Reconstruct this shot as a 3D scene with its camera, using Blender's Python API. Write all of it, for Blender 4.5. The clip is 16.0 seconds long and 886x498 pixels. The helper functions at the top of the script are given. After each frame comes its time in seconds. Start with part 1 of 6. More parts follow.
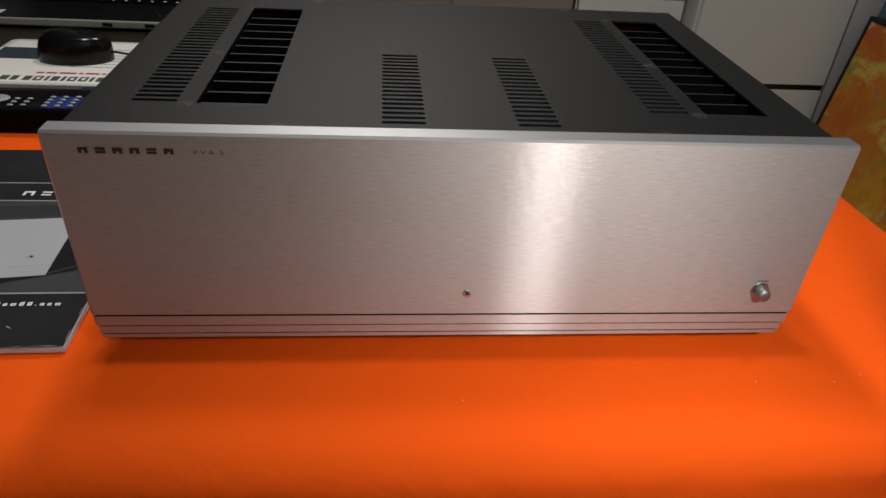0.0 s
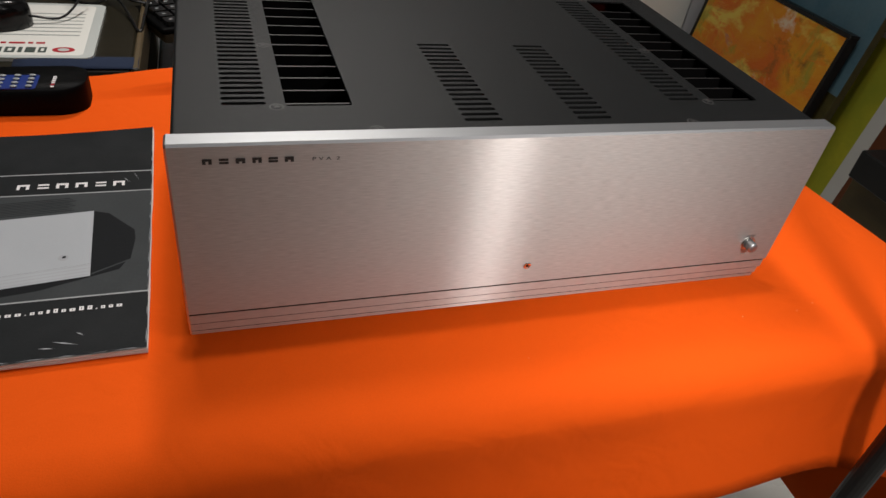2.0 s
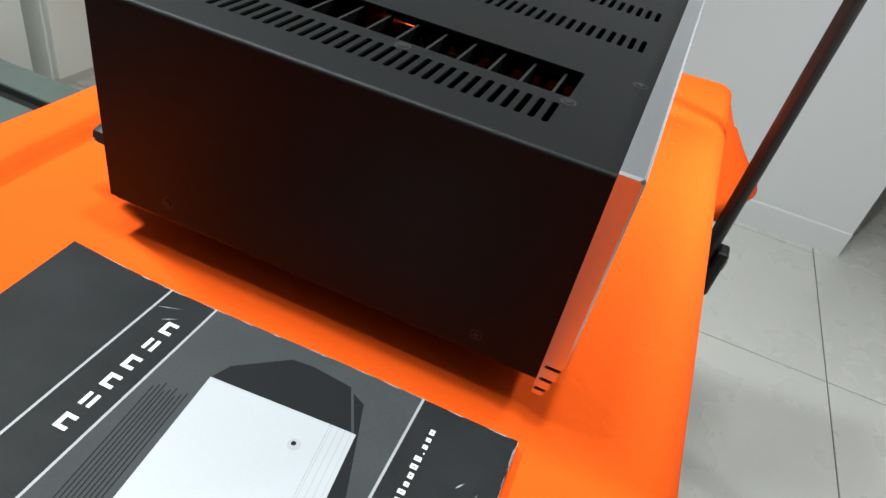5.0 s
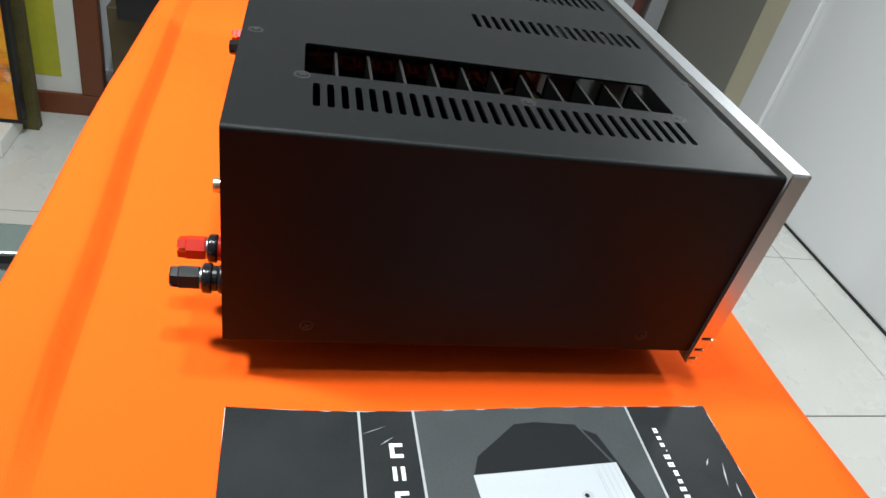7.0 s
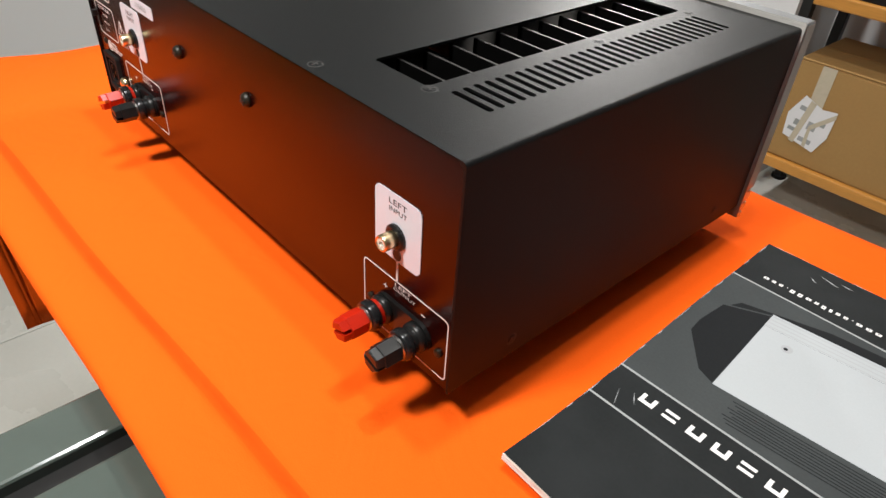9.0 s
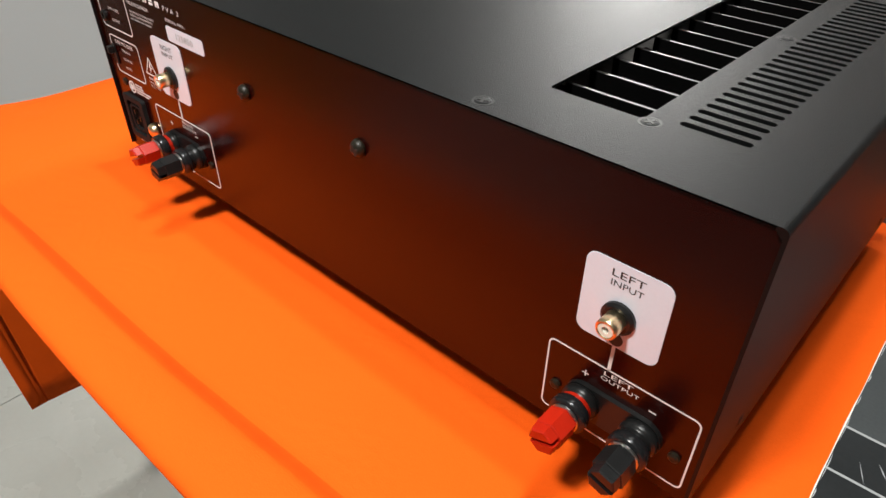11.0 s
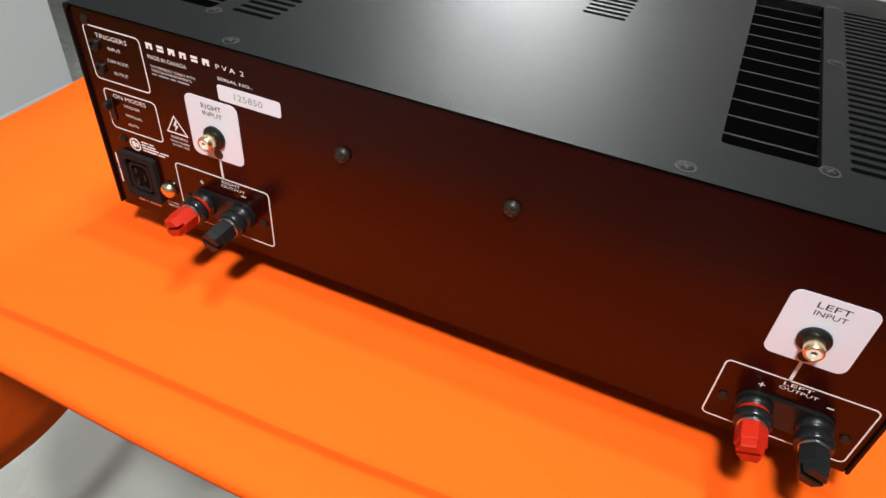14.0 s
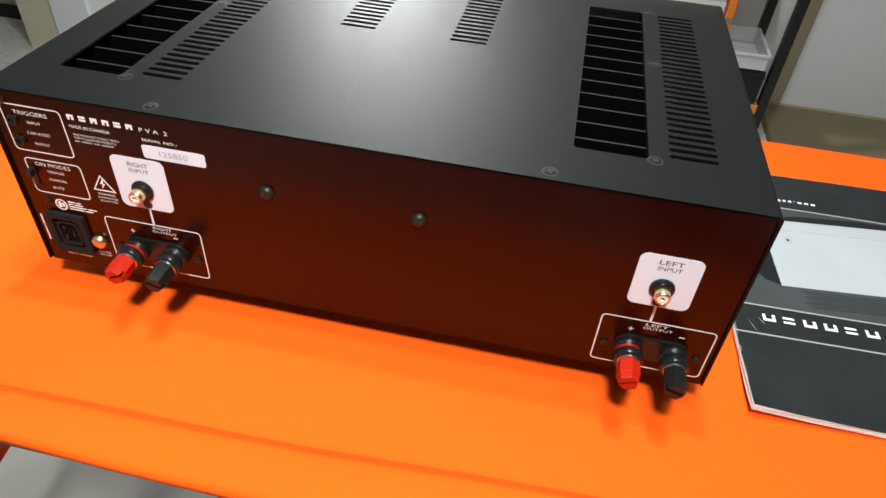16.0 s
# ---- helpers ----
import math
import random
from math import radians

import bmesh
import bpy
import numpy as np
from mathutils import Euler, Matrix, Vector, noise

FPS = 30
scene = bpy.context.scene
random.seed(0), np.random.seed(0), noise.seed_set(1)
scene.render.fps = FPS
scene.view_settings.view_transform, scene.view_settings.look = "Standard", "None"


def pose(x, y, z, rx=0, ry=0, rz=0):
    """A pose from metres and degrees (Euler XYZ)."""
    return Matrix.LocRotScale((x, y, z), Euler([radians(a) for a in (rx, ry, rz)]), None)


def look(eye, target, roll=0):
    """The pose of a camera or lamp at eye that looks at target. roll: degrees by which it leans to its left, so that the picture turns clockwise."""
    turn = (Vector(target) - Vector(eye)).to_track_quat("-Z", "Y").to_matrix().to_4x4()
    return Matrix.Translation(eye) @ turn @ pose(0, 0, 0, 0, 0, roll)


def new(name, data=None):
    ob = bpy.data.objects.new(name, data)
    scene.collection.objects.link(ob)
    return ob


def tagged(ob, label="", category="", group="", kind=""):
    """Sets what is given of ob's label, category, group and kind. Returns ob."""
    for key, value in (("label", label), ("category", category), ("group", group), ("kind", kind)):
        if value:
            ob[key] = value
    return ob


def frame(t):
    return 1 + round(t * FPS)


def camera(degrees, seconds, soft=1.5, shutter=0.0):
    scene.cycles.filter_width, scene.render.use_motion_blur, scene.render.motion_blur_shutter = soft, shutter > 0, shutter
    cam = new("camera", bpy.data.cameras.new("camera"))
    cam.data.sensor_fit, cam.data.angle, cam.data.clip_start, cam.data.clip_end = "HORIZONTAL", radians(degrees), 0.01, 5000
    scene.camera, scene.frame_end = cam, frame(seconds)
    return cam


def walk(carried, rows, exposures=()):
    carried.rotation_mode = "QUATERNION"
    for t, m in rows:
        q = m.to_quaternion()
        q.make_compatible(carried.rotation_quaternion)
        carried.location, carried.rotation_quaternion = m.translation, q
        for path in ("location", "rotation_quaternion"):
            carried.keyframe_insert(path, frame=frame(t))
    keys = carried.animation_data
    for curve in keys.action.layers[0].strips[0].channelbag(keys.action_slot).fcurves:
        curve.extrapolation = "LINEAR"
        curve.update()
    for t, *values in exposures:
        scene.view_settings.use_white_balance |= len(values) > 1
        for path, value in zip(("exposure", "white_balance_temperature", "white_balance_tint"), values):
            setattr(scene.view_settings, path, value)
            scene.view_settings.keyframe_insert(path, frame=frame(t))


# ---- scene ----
cam = camera(67.0, 16.0)
PATH = [
    (0, (-0.048, -0.322, 0.302), (0.137, 1.333, -0.806), 3.8),
    (0.5, (-0.054, -0.332, 0.304), (0.168, 1.325, -0.794), 4.1),
    (1, (-0.079, -0.333, 0.311), (0.196, 1.271, -0.852), 3.8),
    (1.5, (-0.128, -0.329, 0.32), (0.268, 1.212, -0.892), 6.1),
    (2, (-0.189, -0.319, 0.338), (0.408, 1.153, -0.878), 9.3),
    (2.5, (-0.263, -0.296, 0.335), (0.448, 1.132, -0.871), 10.0),
    (3, (-0.307, -0.262, 0.314), (0.649, 1.055, -0.849), 15.1),
    (3.5, (-0.353, -0.185, 0.297), (0.73, 0.998, -0.899), 14.9),
    (4, (-0.371, -0.123, 0.278), (0.872, 0.864, -0.939), 16.1),
    (4.5, (-0.435, -0.052, 0.267), (0.982, 0.64, -0.963), 18.5),
    (4.7, (-0.468, -0.027, 0.274), (1.013, 0.545, -0.942), 16.3),
    (6.8, (-0.496, 0.243, 0.301), (1.074, -0.149, -0.875), 12.8),
    (7, (-0.481, 0.263, 0.296), (1.065, -0.193, -0.888), 13.2),
    (7.5, (-0.45, 0.339, 0.273), (0.999, -0.365, -0.912), 13.0),
    (8, (-0.411, 0.403, 0.276), (0.853, -0.562, -0.937), 11.5),
    (8.5, (-0.392, 0.442, 0.276), (0.764, -0.695, -0.894), 8.1),
    (9, (-0.37, 0.451, 0.275), (0.787, -0.665, -0.914), 3.9),
    (9.2, (-0.362, 0.447, 0.276), (0.85, -0.659, -0.867), 2.7),
    (11.3, (-0.224, 0.476, 0.253), (0.812, -0.744, -0.946), 0.7),
    (11.5, (-0.21, 0.483, 0.256), (0.801, -0.758, -0.942), 0.8),
    (12, (-0.18, 0.483, 0.259), (0.806, -0.772, -0.946), 0.1),
    (12.5, (-0.153, 0.491, 0.261), (0.768, -0.829, -0.926), 1.9),
    (13, (-0.13, 0.5, 0.268), (0.715, -0.874, -0.915), 2.1),
    (13.5, (-0.104, 0.515, 0.278), (0.6, -0.926, -0.918), 3.3),
    (14, (-0.099, 0.532, 0.291), (0.453, -0.895, -0.997), 5.0),
    (14.5, (-0.094, 0.548, 0.304), (0.344, -0.886, -1.02), 5.0),
    (15, (-0.093, 0.563, 0.32), (0.306, -0.885, -1.0), 3.1),
    (15.5, (-0.092, 0.57, 0.335), (0.219, -0.903, -0.981), 3.1),
    (16, (-0.098, 0.575, 0.34), (0.143, -0.922, -0.963), 4.3),
]
EXPOSURE = [(0, -0.02, 6550, 14), (2, 0.18, 6550, 13), (3, 0.44, 6500, 11), (4, 0.80, 6300, 8), (4.7, 1.28, 6000, 5), (6.8, 1.62, 5850, 3), (8, 1.42, 6350, 10), (9.2, 1.25, 6450, 8), (11.3, 1.12, 6350, 7), (13, 1.18, 6200, 6), (14, 1.28, 6050, 4), (16, 1.38, 6100, 4)]
walk(cam, [(t, look(eye, target, roll)) for t, eye, target, roll in PATH], EXPOSURE)

# ---------------------------------------------------------------- world and lamps
world = bpy.data.worlds.new("room_world")
world.use_nodes = True
scene.world = world
world.node_tree.nodes["Background"].inputs[0].default_value = (0.80, 0.86, 0.92, 1)
world.node_tree.nodes["Background"].inputs[1].default_value = 0.0


def lamp(name, at, target, size, watts, colour, spread=180):
    """A shaded lamp: a small round disc that shines towards the target."""
    data = bpy.data.lights.new(name, "AREA")
    data.shape, data.size, data.energy, data.color = "DISK", size, watts, colour
    data.spread = radians(spread)
    ob = new(name, data)
    ob.matrix_world = look(at, target)
    return ob


# three shaded lamps stand round the table, two behind it and one before it; a ceiling lamp hangs over it; an added fill
# brightens the wall that the cover mirrors
lamp("desk_lamp_light", (-0.085, 0.765, 0.95), (0.08, 0.22, 0.0), 0.12, 2.6, (1.0, 0.96, 0.90), 110)
lamp("pendant_lamp_light", (-0.200, 0.335, 1.35), (0.25, -0.45, 0.0), 0.20, 3.8, (0.97, 0.98, 1.0))
lamp("ceiling_panel_light", (-0.12, 0.02, 2.03), (-0.12, 0.02, 0.0), 0.09, 8.6, (1.0, 0.97, 0.93))
lamp("added_wall_fill", (0.42, -0.92, 2.03), (0.22, -1.50, 0.95), 0.10, 3.9, (1.0, 0.96, 0.96), 86)
LAMP_HEAD = (0.155, -0.36, 0.375)
lamp("floor_lamp_light", LAMP_HEAD, (0.14, 0.0, 0.08), 0.05, 0.62, (1.0, 0.95, 0.91), 92)

# ---------------------------------------------------------------- materials
def mat(name, colour, rough=0.5, metal=0.0, grain=0.0, grain_scale=200.0, stain=0.0, stain_scale=6.0, bump=0.0, bump_scale=400.0,
        stretch=(1, 1, 1), spec=0.5, rough_var=0.0, sheen=0.0, coat=0.0, second=None, transmission=0.0, emission=0.0):
    """A surface with a fine grain, broad stains and a fine relief, all in metres of the object."""
    m = bpy.data.materials.new(name)
    m.use_nodes = True
    nt = m.node_tree
    b = nt.nodes["Principled BSDF"]
    b.inputs["Roughness"].default_value, b.inputs["Metallic"].default_value = rough, metal
    b.inputs["Specular IOR Level"].default_value = spec
    b.inputs["Sheen Weight"].default_value, b.inputs["Coat Weight"].default_value = sheen, coat
    b.inputs["Transmission Weight"].default_value = transmission
    b.inputs["Base Color"].default_value = (*colour, 1)
    if emission:
        b.inputs["Emission Color"].default_value, b.inputs["Emission Strength"].default_value = (*colour, 1), emission
    co = nt.nodes.new("ShaderNodeTexCoord")
    mp = nt.nodes.new("ShaderNodeMapping")
    mp.inputs["Scale"].default_value = stretch
    nt.links.new(co.outputs["Object"], mp.inputs["Vector"])

    def noise_node(scale, detail=4.0):
        n = nt.nodes.new("ShaderNodeTexNoise")
        n.inputs["Scale"].default_value, n.inputs["Detail"].default_value = scale, detail
        nt.links.new(mp.outputs["Vector"], n.inputs["Vector"])
        return n.outputs["Fac"]

    if grain or stain:
        mix = nt.nodes.new("ShaderNodeMix")
        mix.data_type = "RGBA"
        mix.inputs["A"].default_value = (*[c * (1 - grain) for c in colour], 1)
        mix.inputs["B"].default_value = (*[min(1, c * (1 + grain)) for c in colour], 1)
        nt.links.new(noise_node(grain_scale), mix.inputs["Factor"])
        out = mix.outputs["Result"]
        if stain:
            far = second or [c * (1 - stain) for c in colour]
            ramp = nt.nodes.new("ShaderNodeMapRange")
            ramp.inputs["From Min"].default_value, ramp.inputs["From Max"].default_value = 0.35, 0.72
            ramp.inputs["To Max"].default_value = stain
            nt.links.new(noise_node(stain_scale, 5.0), ramp.inputs["Value"])
            mix2 = nt.nodes.new("ShaderNodeMix")
            mix2.data_type = "RGBA"
            nt.links.new(out, mix2.inputs["A"])
            mix2.inputs["B"].default_value = (*far, 1)
            nt.links.new(ramp.outputs["Result"], mix2.inputs["Factor"])
            out = mix2.outputs["Result"]
        nt.links.new(out, b.inputs["Base Color"])
    if rough_var:
        ramp = nt.nodes.new("ShaderNodeMapRange")
        ramp.inputs["To Min"].default_value, ramp.inputs["To Max"].default_value = rough - rough_var, rough + rough_var
        nt.links.new(noise_node(stain_scale * 3, 5.0), ramp.inputs["Value"])
        nt.links.new(ramp.outputs["Result"], b.inputs["Roughness"])
    if bump:
        bn = nt.nodes.new("ShaderNodeBump")
        bn.inputs["Strength"].default_value, bn.inputs["Distance"].default_value = bump, 0.0006
        nt.links.new(noise_node(bump_scale, 3.0), bn.inputs["Height"])
        nt.links.new(bn.outputs["Normal"], b.inputs["Normal"])
    return m


CLOTH = mat("orange_tablecloth", (0.80, 0.096, 0.005), 0.85, grain=0.06, grain_scale=900, stain=0.22, stain_scale=5, second=(0.78, 0.079, 0.004),
            bump=0.35, bump_scale=1500, spec=0.08)
ALU = mat("brushed_aluminium", (0.74, 0.71, 0.70), 0.20, 1.0, grain=0.05, grain_scale=60, stretch=(0.6, 30, 30), stain=0.05, stain_scale=1.5)
ALU_SIDE = mat("satin_aluminium_side", (0.62, 0.60, 0.58), 0.32, 1.0, grain=0.04, grain_scale=80, stretch=(30, 30, 0.6))
ALU_EDGE = mat("machined_aluminium_edge", (0.30, 0.31, 0.315), 0.50, 1.0, grain=0.04, grain_scale=80, stretch=(0.6, 30, 30))
POWDER = mat("black_powder_coat", (0.0020, 0.0024, 0.0025), 0.50, grain=0.35, grain_scale=900, stain=0.15, stain_scale=9, bump=0.55, bump_scale=1350, spec=0.21)
# The base colour holds the red that the black panel reflects from the cloth.
SATIN = mat("black_panel_with_cloth_red", (0.0150, 0.0013, 0.0007), 0.22, grain=0.3, grain_scale=1200, stain=0.1, stain_scale=14, bump=0.10, bump_scale=1500, spec=0.25)
FIN = mat("black_anodised_fin", (0.0014, 0.0014, 0.0014), 0.6, 0.0, grain=0.2, grain_scale=300, stain=0.2, stain_scale=30, spec=0.04)
FIN_EDGE = mat("paler_fin_edge", (0.007, 0.0065, 0.006), 0.5, 0.2, grain=0.25, grain_scale=500)
INSIDE = mat("dark_chassis_inside", (0.003, 0.003, 0.003), 0.8, spec=0.08, grain=0.3, grain_scale=90)
PRINT_WHITE = mat("white_silkscreen", (0.72, 0.70, 0.69), 0.6, grain=0.08, grain_scale=2500)
PRINT_BLACK = mat("black_print", (0.018, 0.017, 0.016), 0.55, grain=0.1, grain_scale=2500)
LINE_GREY = mat("grey_printed_line", (0.30, 0.31, 0.31), 0.5, grain=0.1, grain_scale=900)
LABEL = mat("white_printed_plate", (0.64, 0.65, 0.72), 0.42, grain=0.03, grain_scale=800, stain=0.06, stain_scale=60)
BLACK_PLASTIC = mat("black_plastic", (0.008, 0.008, 0.008), 0.30, spec=0.32, grain=0.2, grain_scale=900, stain=0.2, stain_scale=60, rough_var=0.06)
COLLAR = mat("dark_polished_collar", (0.016, 0.016, 0.017), 0.20, 0.4, grain=0.1, grain_scale=600)
RED_PLASTIC = mat("red_plastic", (0.36, 0.012, 0.003), 0.34, grain=0.1, grain_scale=500, stain=0.25, stain_scale=90, spec=0.3, coat=0.05)
GOLD = mat("gold_plating", (0.86, 0.70, 0.42), 0.28, 1.0, grain=0.05, grain_scale=900)
STEEL = mat("nickel_steel", (0.50, 0.49, 0.47), 0.28, 1.0, grain=0.08, grain_scale=900)
DARK_STEEL = mat("dark_zinc_and_groove_shade", (0.012, 0.009, 0.005), 0.42, 0.0, spec=0.28, grain=0.2, grain_scale=900)
CHROME = mat("bright_chrome", (0.80, 0.80, 0.80), 0.12, 1.0, grain=0.03, grain_scale=900)
IVORY = mat("ivory_insulator", (0.72, 0.68, 0.58), 0.4, grain=0.05, grain_scale=900)
RUBBER = mat("black_rubber", (0.008, 0.008, 0.008), 0.75, spec=0.2, grain=0.2, grain_scale=700, bump=0.3, bump_scale=900)
COVER_BLACK = mat("black_printed_cover", (0.0170, 0.0185, 0.0190), 0.45, grain=0.2, grain_scale=500, stain=0.6, stain_scale=26, second=(0.027, 0.029, 0.030), rough_var=0.07, spec=0.04)
COVER_GREY = mat("grey_printed_cover", (0.055, 0.060, 0.061), 0.45, grain=0.15, grain_scale=700, stain=0.6, stain_scale=11, second=(0.030, 0.033, 0.034), rough_var=0.07, spec=0.04)
COVER_DARK = mat("dark_grey_print", (0.015, 0.016, 0.017), 0.42, grain=0.15, grain_scale=700, spec=0.04)
COVER_SILVER = mat("silver_grey_print", (0.38, 0.40, 0.415), 0.46, grain=0.05, grain_scale=900, stain=0.25, stain_scale=9)
COVER_MID = mat("mid_grey_print", (0.33, 0.34, 0.35), 0.52, grain=0.05, grain_scale=900)
PAPER = mat("white_paper", (0.72, 0.68, 0.63), 0.8, grain=0.05, grain_scale=900, stain=0.1, stain_scale=30)
REMOTE_BLACK = mat("remote_black_plastic", (0.0018, 0.0018, 0.0018), 0.55, spec=0.07, grain=0.2, grain_scale=1200, stain=0.2, stain_scale=30)
KEY_GREY = mat("pale_grey_key", (0.30, 0.32, 0.32), 0.4, grain=0.1, grain_scale=900)
BLUE = mat("blue_key_field", (0.008, 0.028, 0.17), 0.4, grain=0.1, grain_scale=900)
GLOSS_BLACK = mat("glossy_black_filler", (0.004, 0.007, 0.007), 0.15, grain=0.1, grain_scale=300, stain=0.3, stain_scale=12, spec=0.3)
CARD = mat("white_printed_mat", (0.50, 0.53, 0.50), 0.38, grain=0.03, grain_scale=600, stain=0.12, stain_scale=12, rough_var=0.05)
RED_PRINT = mat("red_print", (0.42, 0.02, 0.03), 0.4, grain=0.08, grain_scale=900)
DARK_PRINT = mat("dark_green_grey_print", (0.055, 0.075, 0.065), 0.5, grain=0.08, grain_scale=900)
GREY_PRINT = mat("grey_print", (0.26, 0.28, 0.27), 0.5, grain=0.08, grain_scale=900)
DESK = mat("dark_brown_desk", (0.020, 0.017, 0.010), 0.30, spec=0.3, grain=0.35, grain_scale=22, stretch=(1, 9, 9), stain=0.4, stain_scale=3, rough_var=0.05)
OAK = mat("pale_wood_edge", (0.085, 0.060, 0.028), 0.5, grain=0.3, grain_scale=30, stretch=(2, 12, 12))
GREENGREY = mat("green_grey_laminate", (0.070, 0.088, 0.078), 0.13, spec=0.9, grain=0.12, grain_scale=60, stain=0.3, stain_scale=4, rough_var=0.06)
TEAL = mat("dark_teal_fabric", (0.014, 0.030, 0.040), 0.8, grain=0.3, grain_scale=300, stain=0.3, stain_scale=8)
WALL = mat("white_wall_paint", (0.74, 0.75, 0.75), 0.65, grain=0.015, grain_scale=300, stain=0.10, stain_scale=1.6, second=(0.66, 0.66, 0.64), bump=0.15, bump_scale=220)
GREY_WALL = mat("grey_beige_door_paint", (0.40, 0.39, 0.33), 0.5, grain=0.03, grain_scale=200, stain=0.2, stain_scale=1.5)
CREAM = mat("cream_frame_paint", (0.62, 0.58, 0.42), 0.45, grain=0.04, grain_scale=200, stain=0.15, stain_scale=5)
TAN = mat("tan_strip", (0.36, 0.31, 0.20), 0.5, grain=0.1, grain_scale=90, stain=0.25, stain_scale=6)
OLIVE_TAN = mat("olive_tan_slab", (0.20, 0.165, 0.085), 0.55, grain=0.1, grain_scale=90, stain=0.3, stain_scale=5)
TILE = mat("cream_floor_tile", (0.62, 0.62, 0.57), 0.28, grain=0.04, grain_scale=120, stain=0.14, stain_scale=2.5, second=(0.55, 0.55, 0.50), rough_var=0.07)
GROUT = mat("dark_grout", (0.16, 0.16, 0.15), 0.9, grain=0.3, grain_scale=200)
CEIL = mat("grey_white_ceiling_paint", (0.70, 0.72, 0.74), 0.8, grain=0.02, grain_scale=200, stain=0.06, stain_scale=1.2)
WHITE_GLOSS = mat("white_lacquer_drawer", (0.80, 0.815, 0.76), 0.35, grain=0.02, grain_scale=200, stain=0.12, stain_scale=2.0)
PINK_WOOD = mat("pinkish_beige_laminate", (0.30, 0.25, 0.21), 0.45, grain=0.06, grain_scale=60, stain=0.15, stain_scale=4)
CARDBOARD = mat("brown_cardboard", (0.34, 0.195, 0.062), 0.8, grain=0.08, grain_scale=140, stain=0.22, stain_scale=7, second=(0.26, 0.145, 0.045), bump=0.15, bump_scale=300)
TAPE = mat("clear_packing_tape", (0.50, 0.44, 0.33), 0.22, grain=0.1, grain_scale=90, coat=0.6)
STICKER = mat("white_shipping_label", (0.70, 0.70, 0.71), 0.5, grain=0.05, grain_scale=400, stain=0.15, stain_scale=30)
PINE = mat("pine_shelf_board", (0.52, 0.235, 0.042), 0.45, grain=0.25, grain_scale=16, stretch=(1, 14, 14), stain=0.25, stain_scale=5)
BROWN_CABINET = mat("dark_olive_brown_cabinet", (0.060, 0.042, 0.012), 0.5, grain=0.25, grain_scale=24, stretch=(1, 1, 9), stain=0.3, stain_scale=4)
BLACK_METAL = mat("black_painted_steel", (0.010, 0.010, 0.010), 0.4, 0.2, grain=0.2, grain_scale=300, stain=0.2, stain_scale=20)
RED_WOOD = mat("red_brown_frame_wood", (0.16, 0.050, 0.018), 0.4, grain=0.3, grain_scale=26, stretch=(10, 2, 10), stain=0.3, stain_scale=6)
MATBOARD = mat("white_mat_board", (0.70, 0.70, 0.64), 0.75, grain=0.02, grain_scale=500, stain=0.06, stain_scale=8)
YELLOW_ART = mat("yellow_green_wash", (0.50, 0.48, 0.03), 0.6, grain=0.12, grain_scale=60, stain=0.6, stain_scale=9, second=(0.28, 0.36, 0.03))
BLUE_ART = mat("blue_grey_canvas", (0.07, 0.17, 0.22), 0.6, grain=0.2, grain_scale=90, stain=0.7, stain_scale=8, second=(0.16, 0.25, 0.28), bump=0.5, bump_scale=400)
OLIVE = mat("dark_olive_canvas_edge", (0.10, 0.085, 0.025), 0.7, grain=0.25, grain_scale=60, stain=0.5, stain_scale=9)
ORANGE_PLASTIC = mat("orange_plastic", (0.75, 0.22, 0.02), 0.4, grain=0.05, grain_scale=300)
FROSTED = mat("milky_plastic_box", (0.50, 0.52, 0.52), 0.3, grain=0.05, grain_scale=200, stain=0.1, stain_scale=9)
PEN_RED = mat("red_book_cloth", (0.28, 0.02, 0.02), 0.6, grain=0.1, grain_scale=300)
WIRE_ORANGE = mat("orange_wire", (0.03, 0.010, 0.003), 0.4, grain=0.05, grain_scale=300)
WIRE_YELLOW = mat("yellow_wire", (0.40, 0.28, 0.05), 0.4, grain=0.05, grain_scale=300)
LAPTOP_GREY = mat("silver_grey_laptop_shell", (0.30, 0.32, 0.28), 0.4, 0.2, grain=0.05, grain_scale=500)
LAPTOP_BLACK = mat("black_laptop_deck", (0.004, 0.0045, 0.005), 0.4, spec=0.2, grain=0.2, grain_scale=700)
SCREEN = mat("dark_laptop_screen", (0.010, 0.012, 0.014), 0.15, grain=0.1, grain_scale=40)

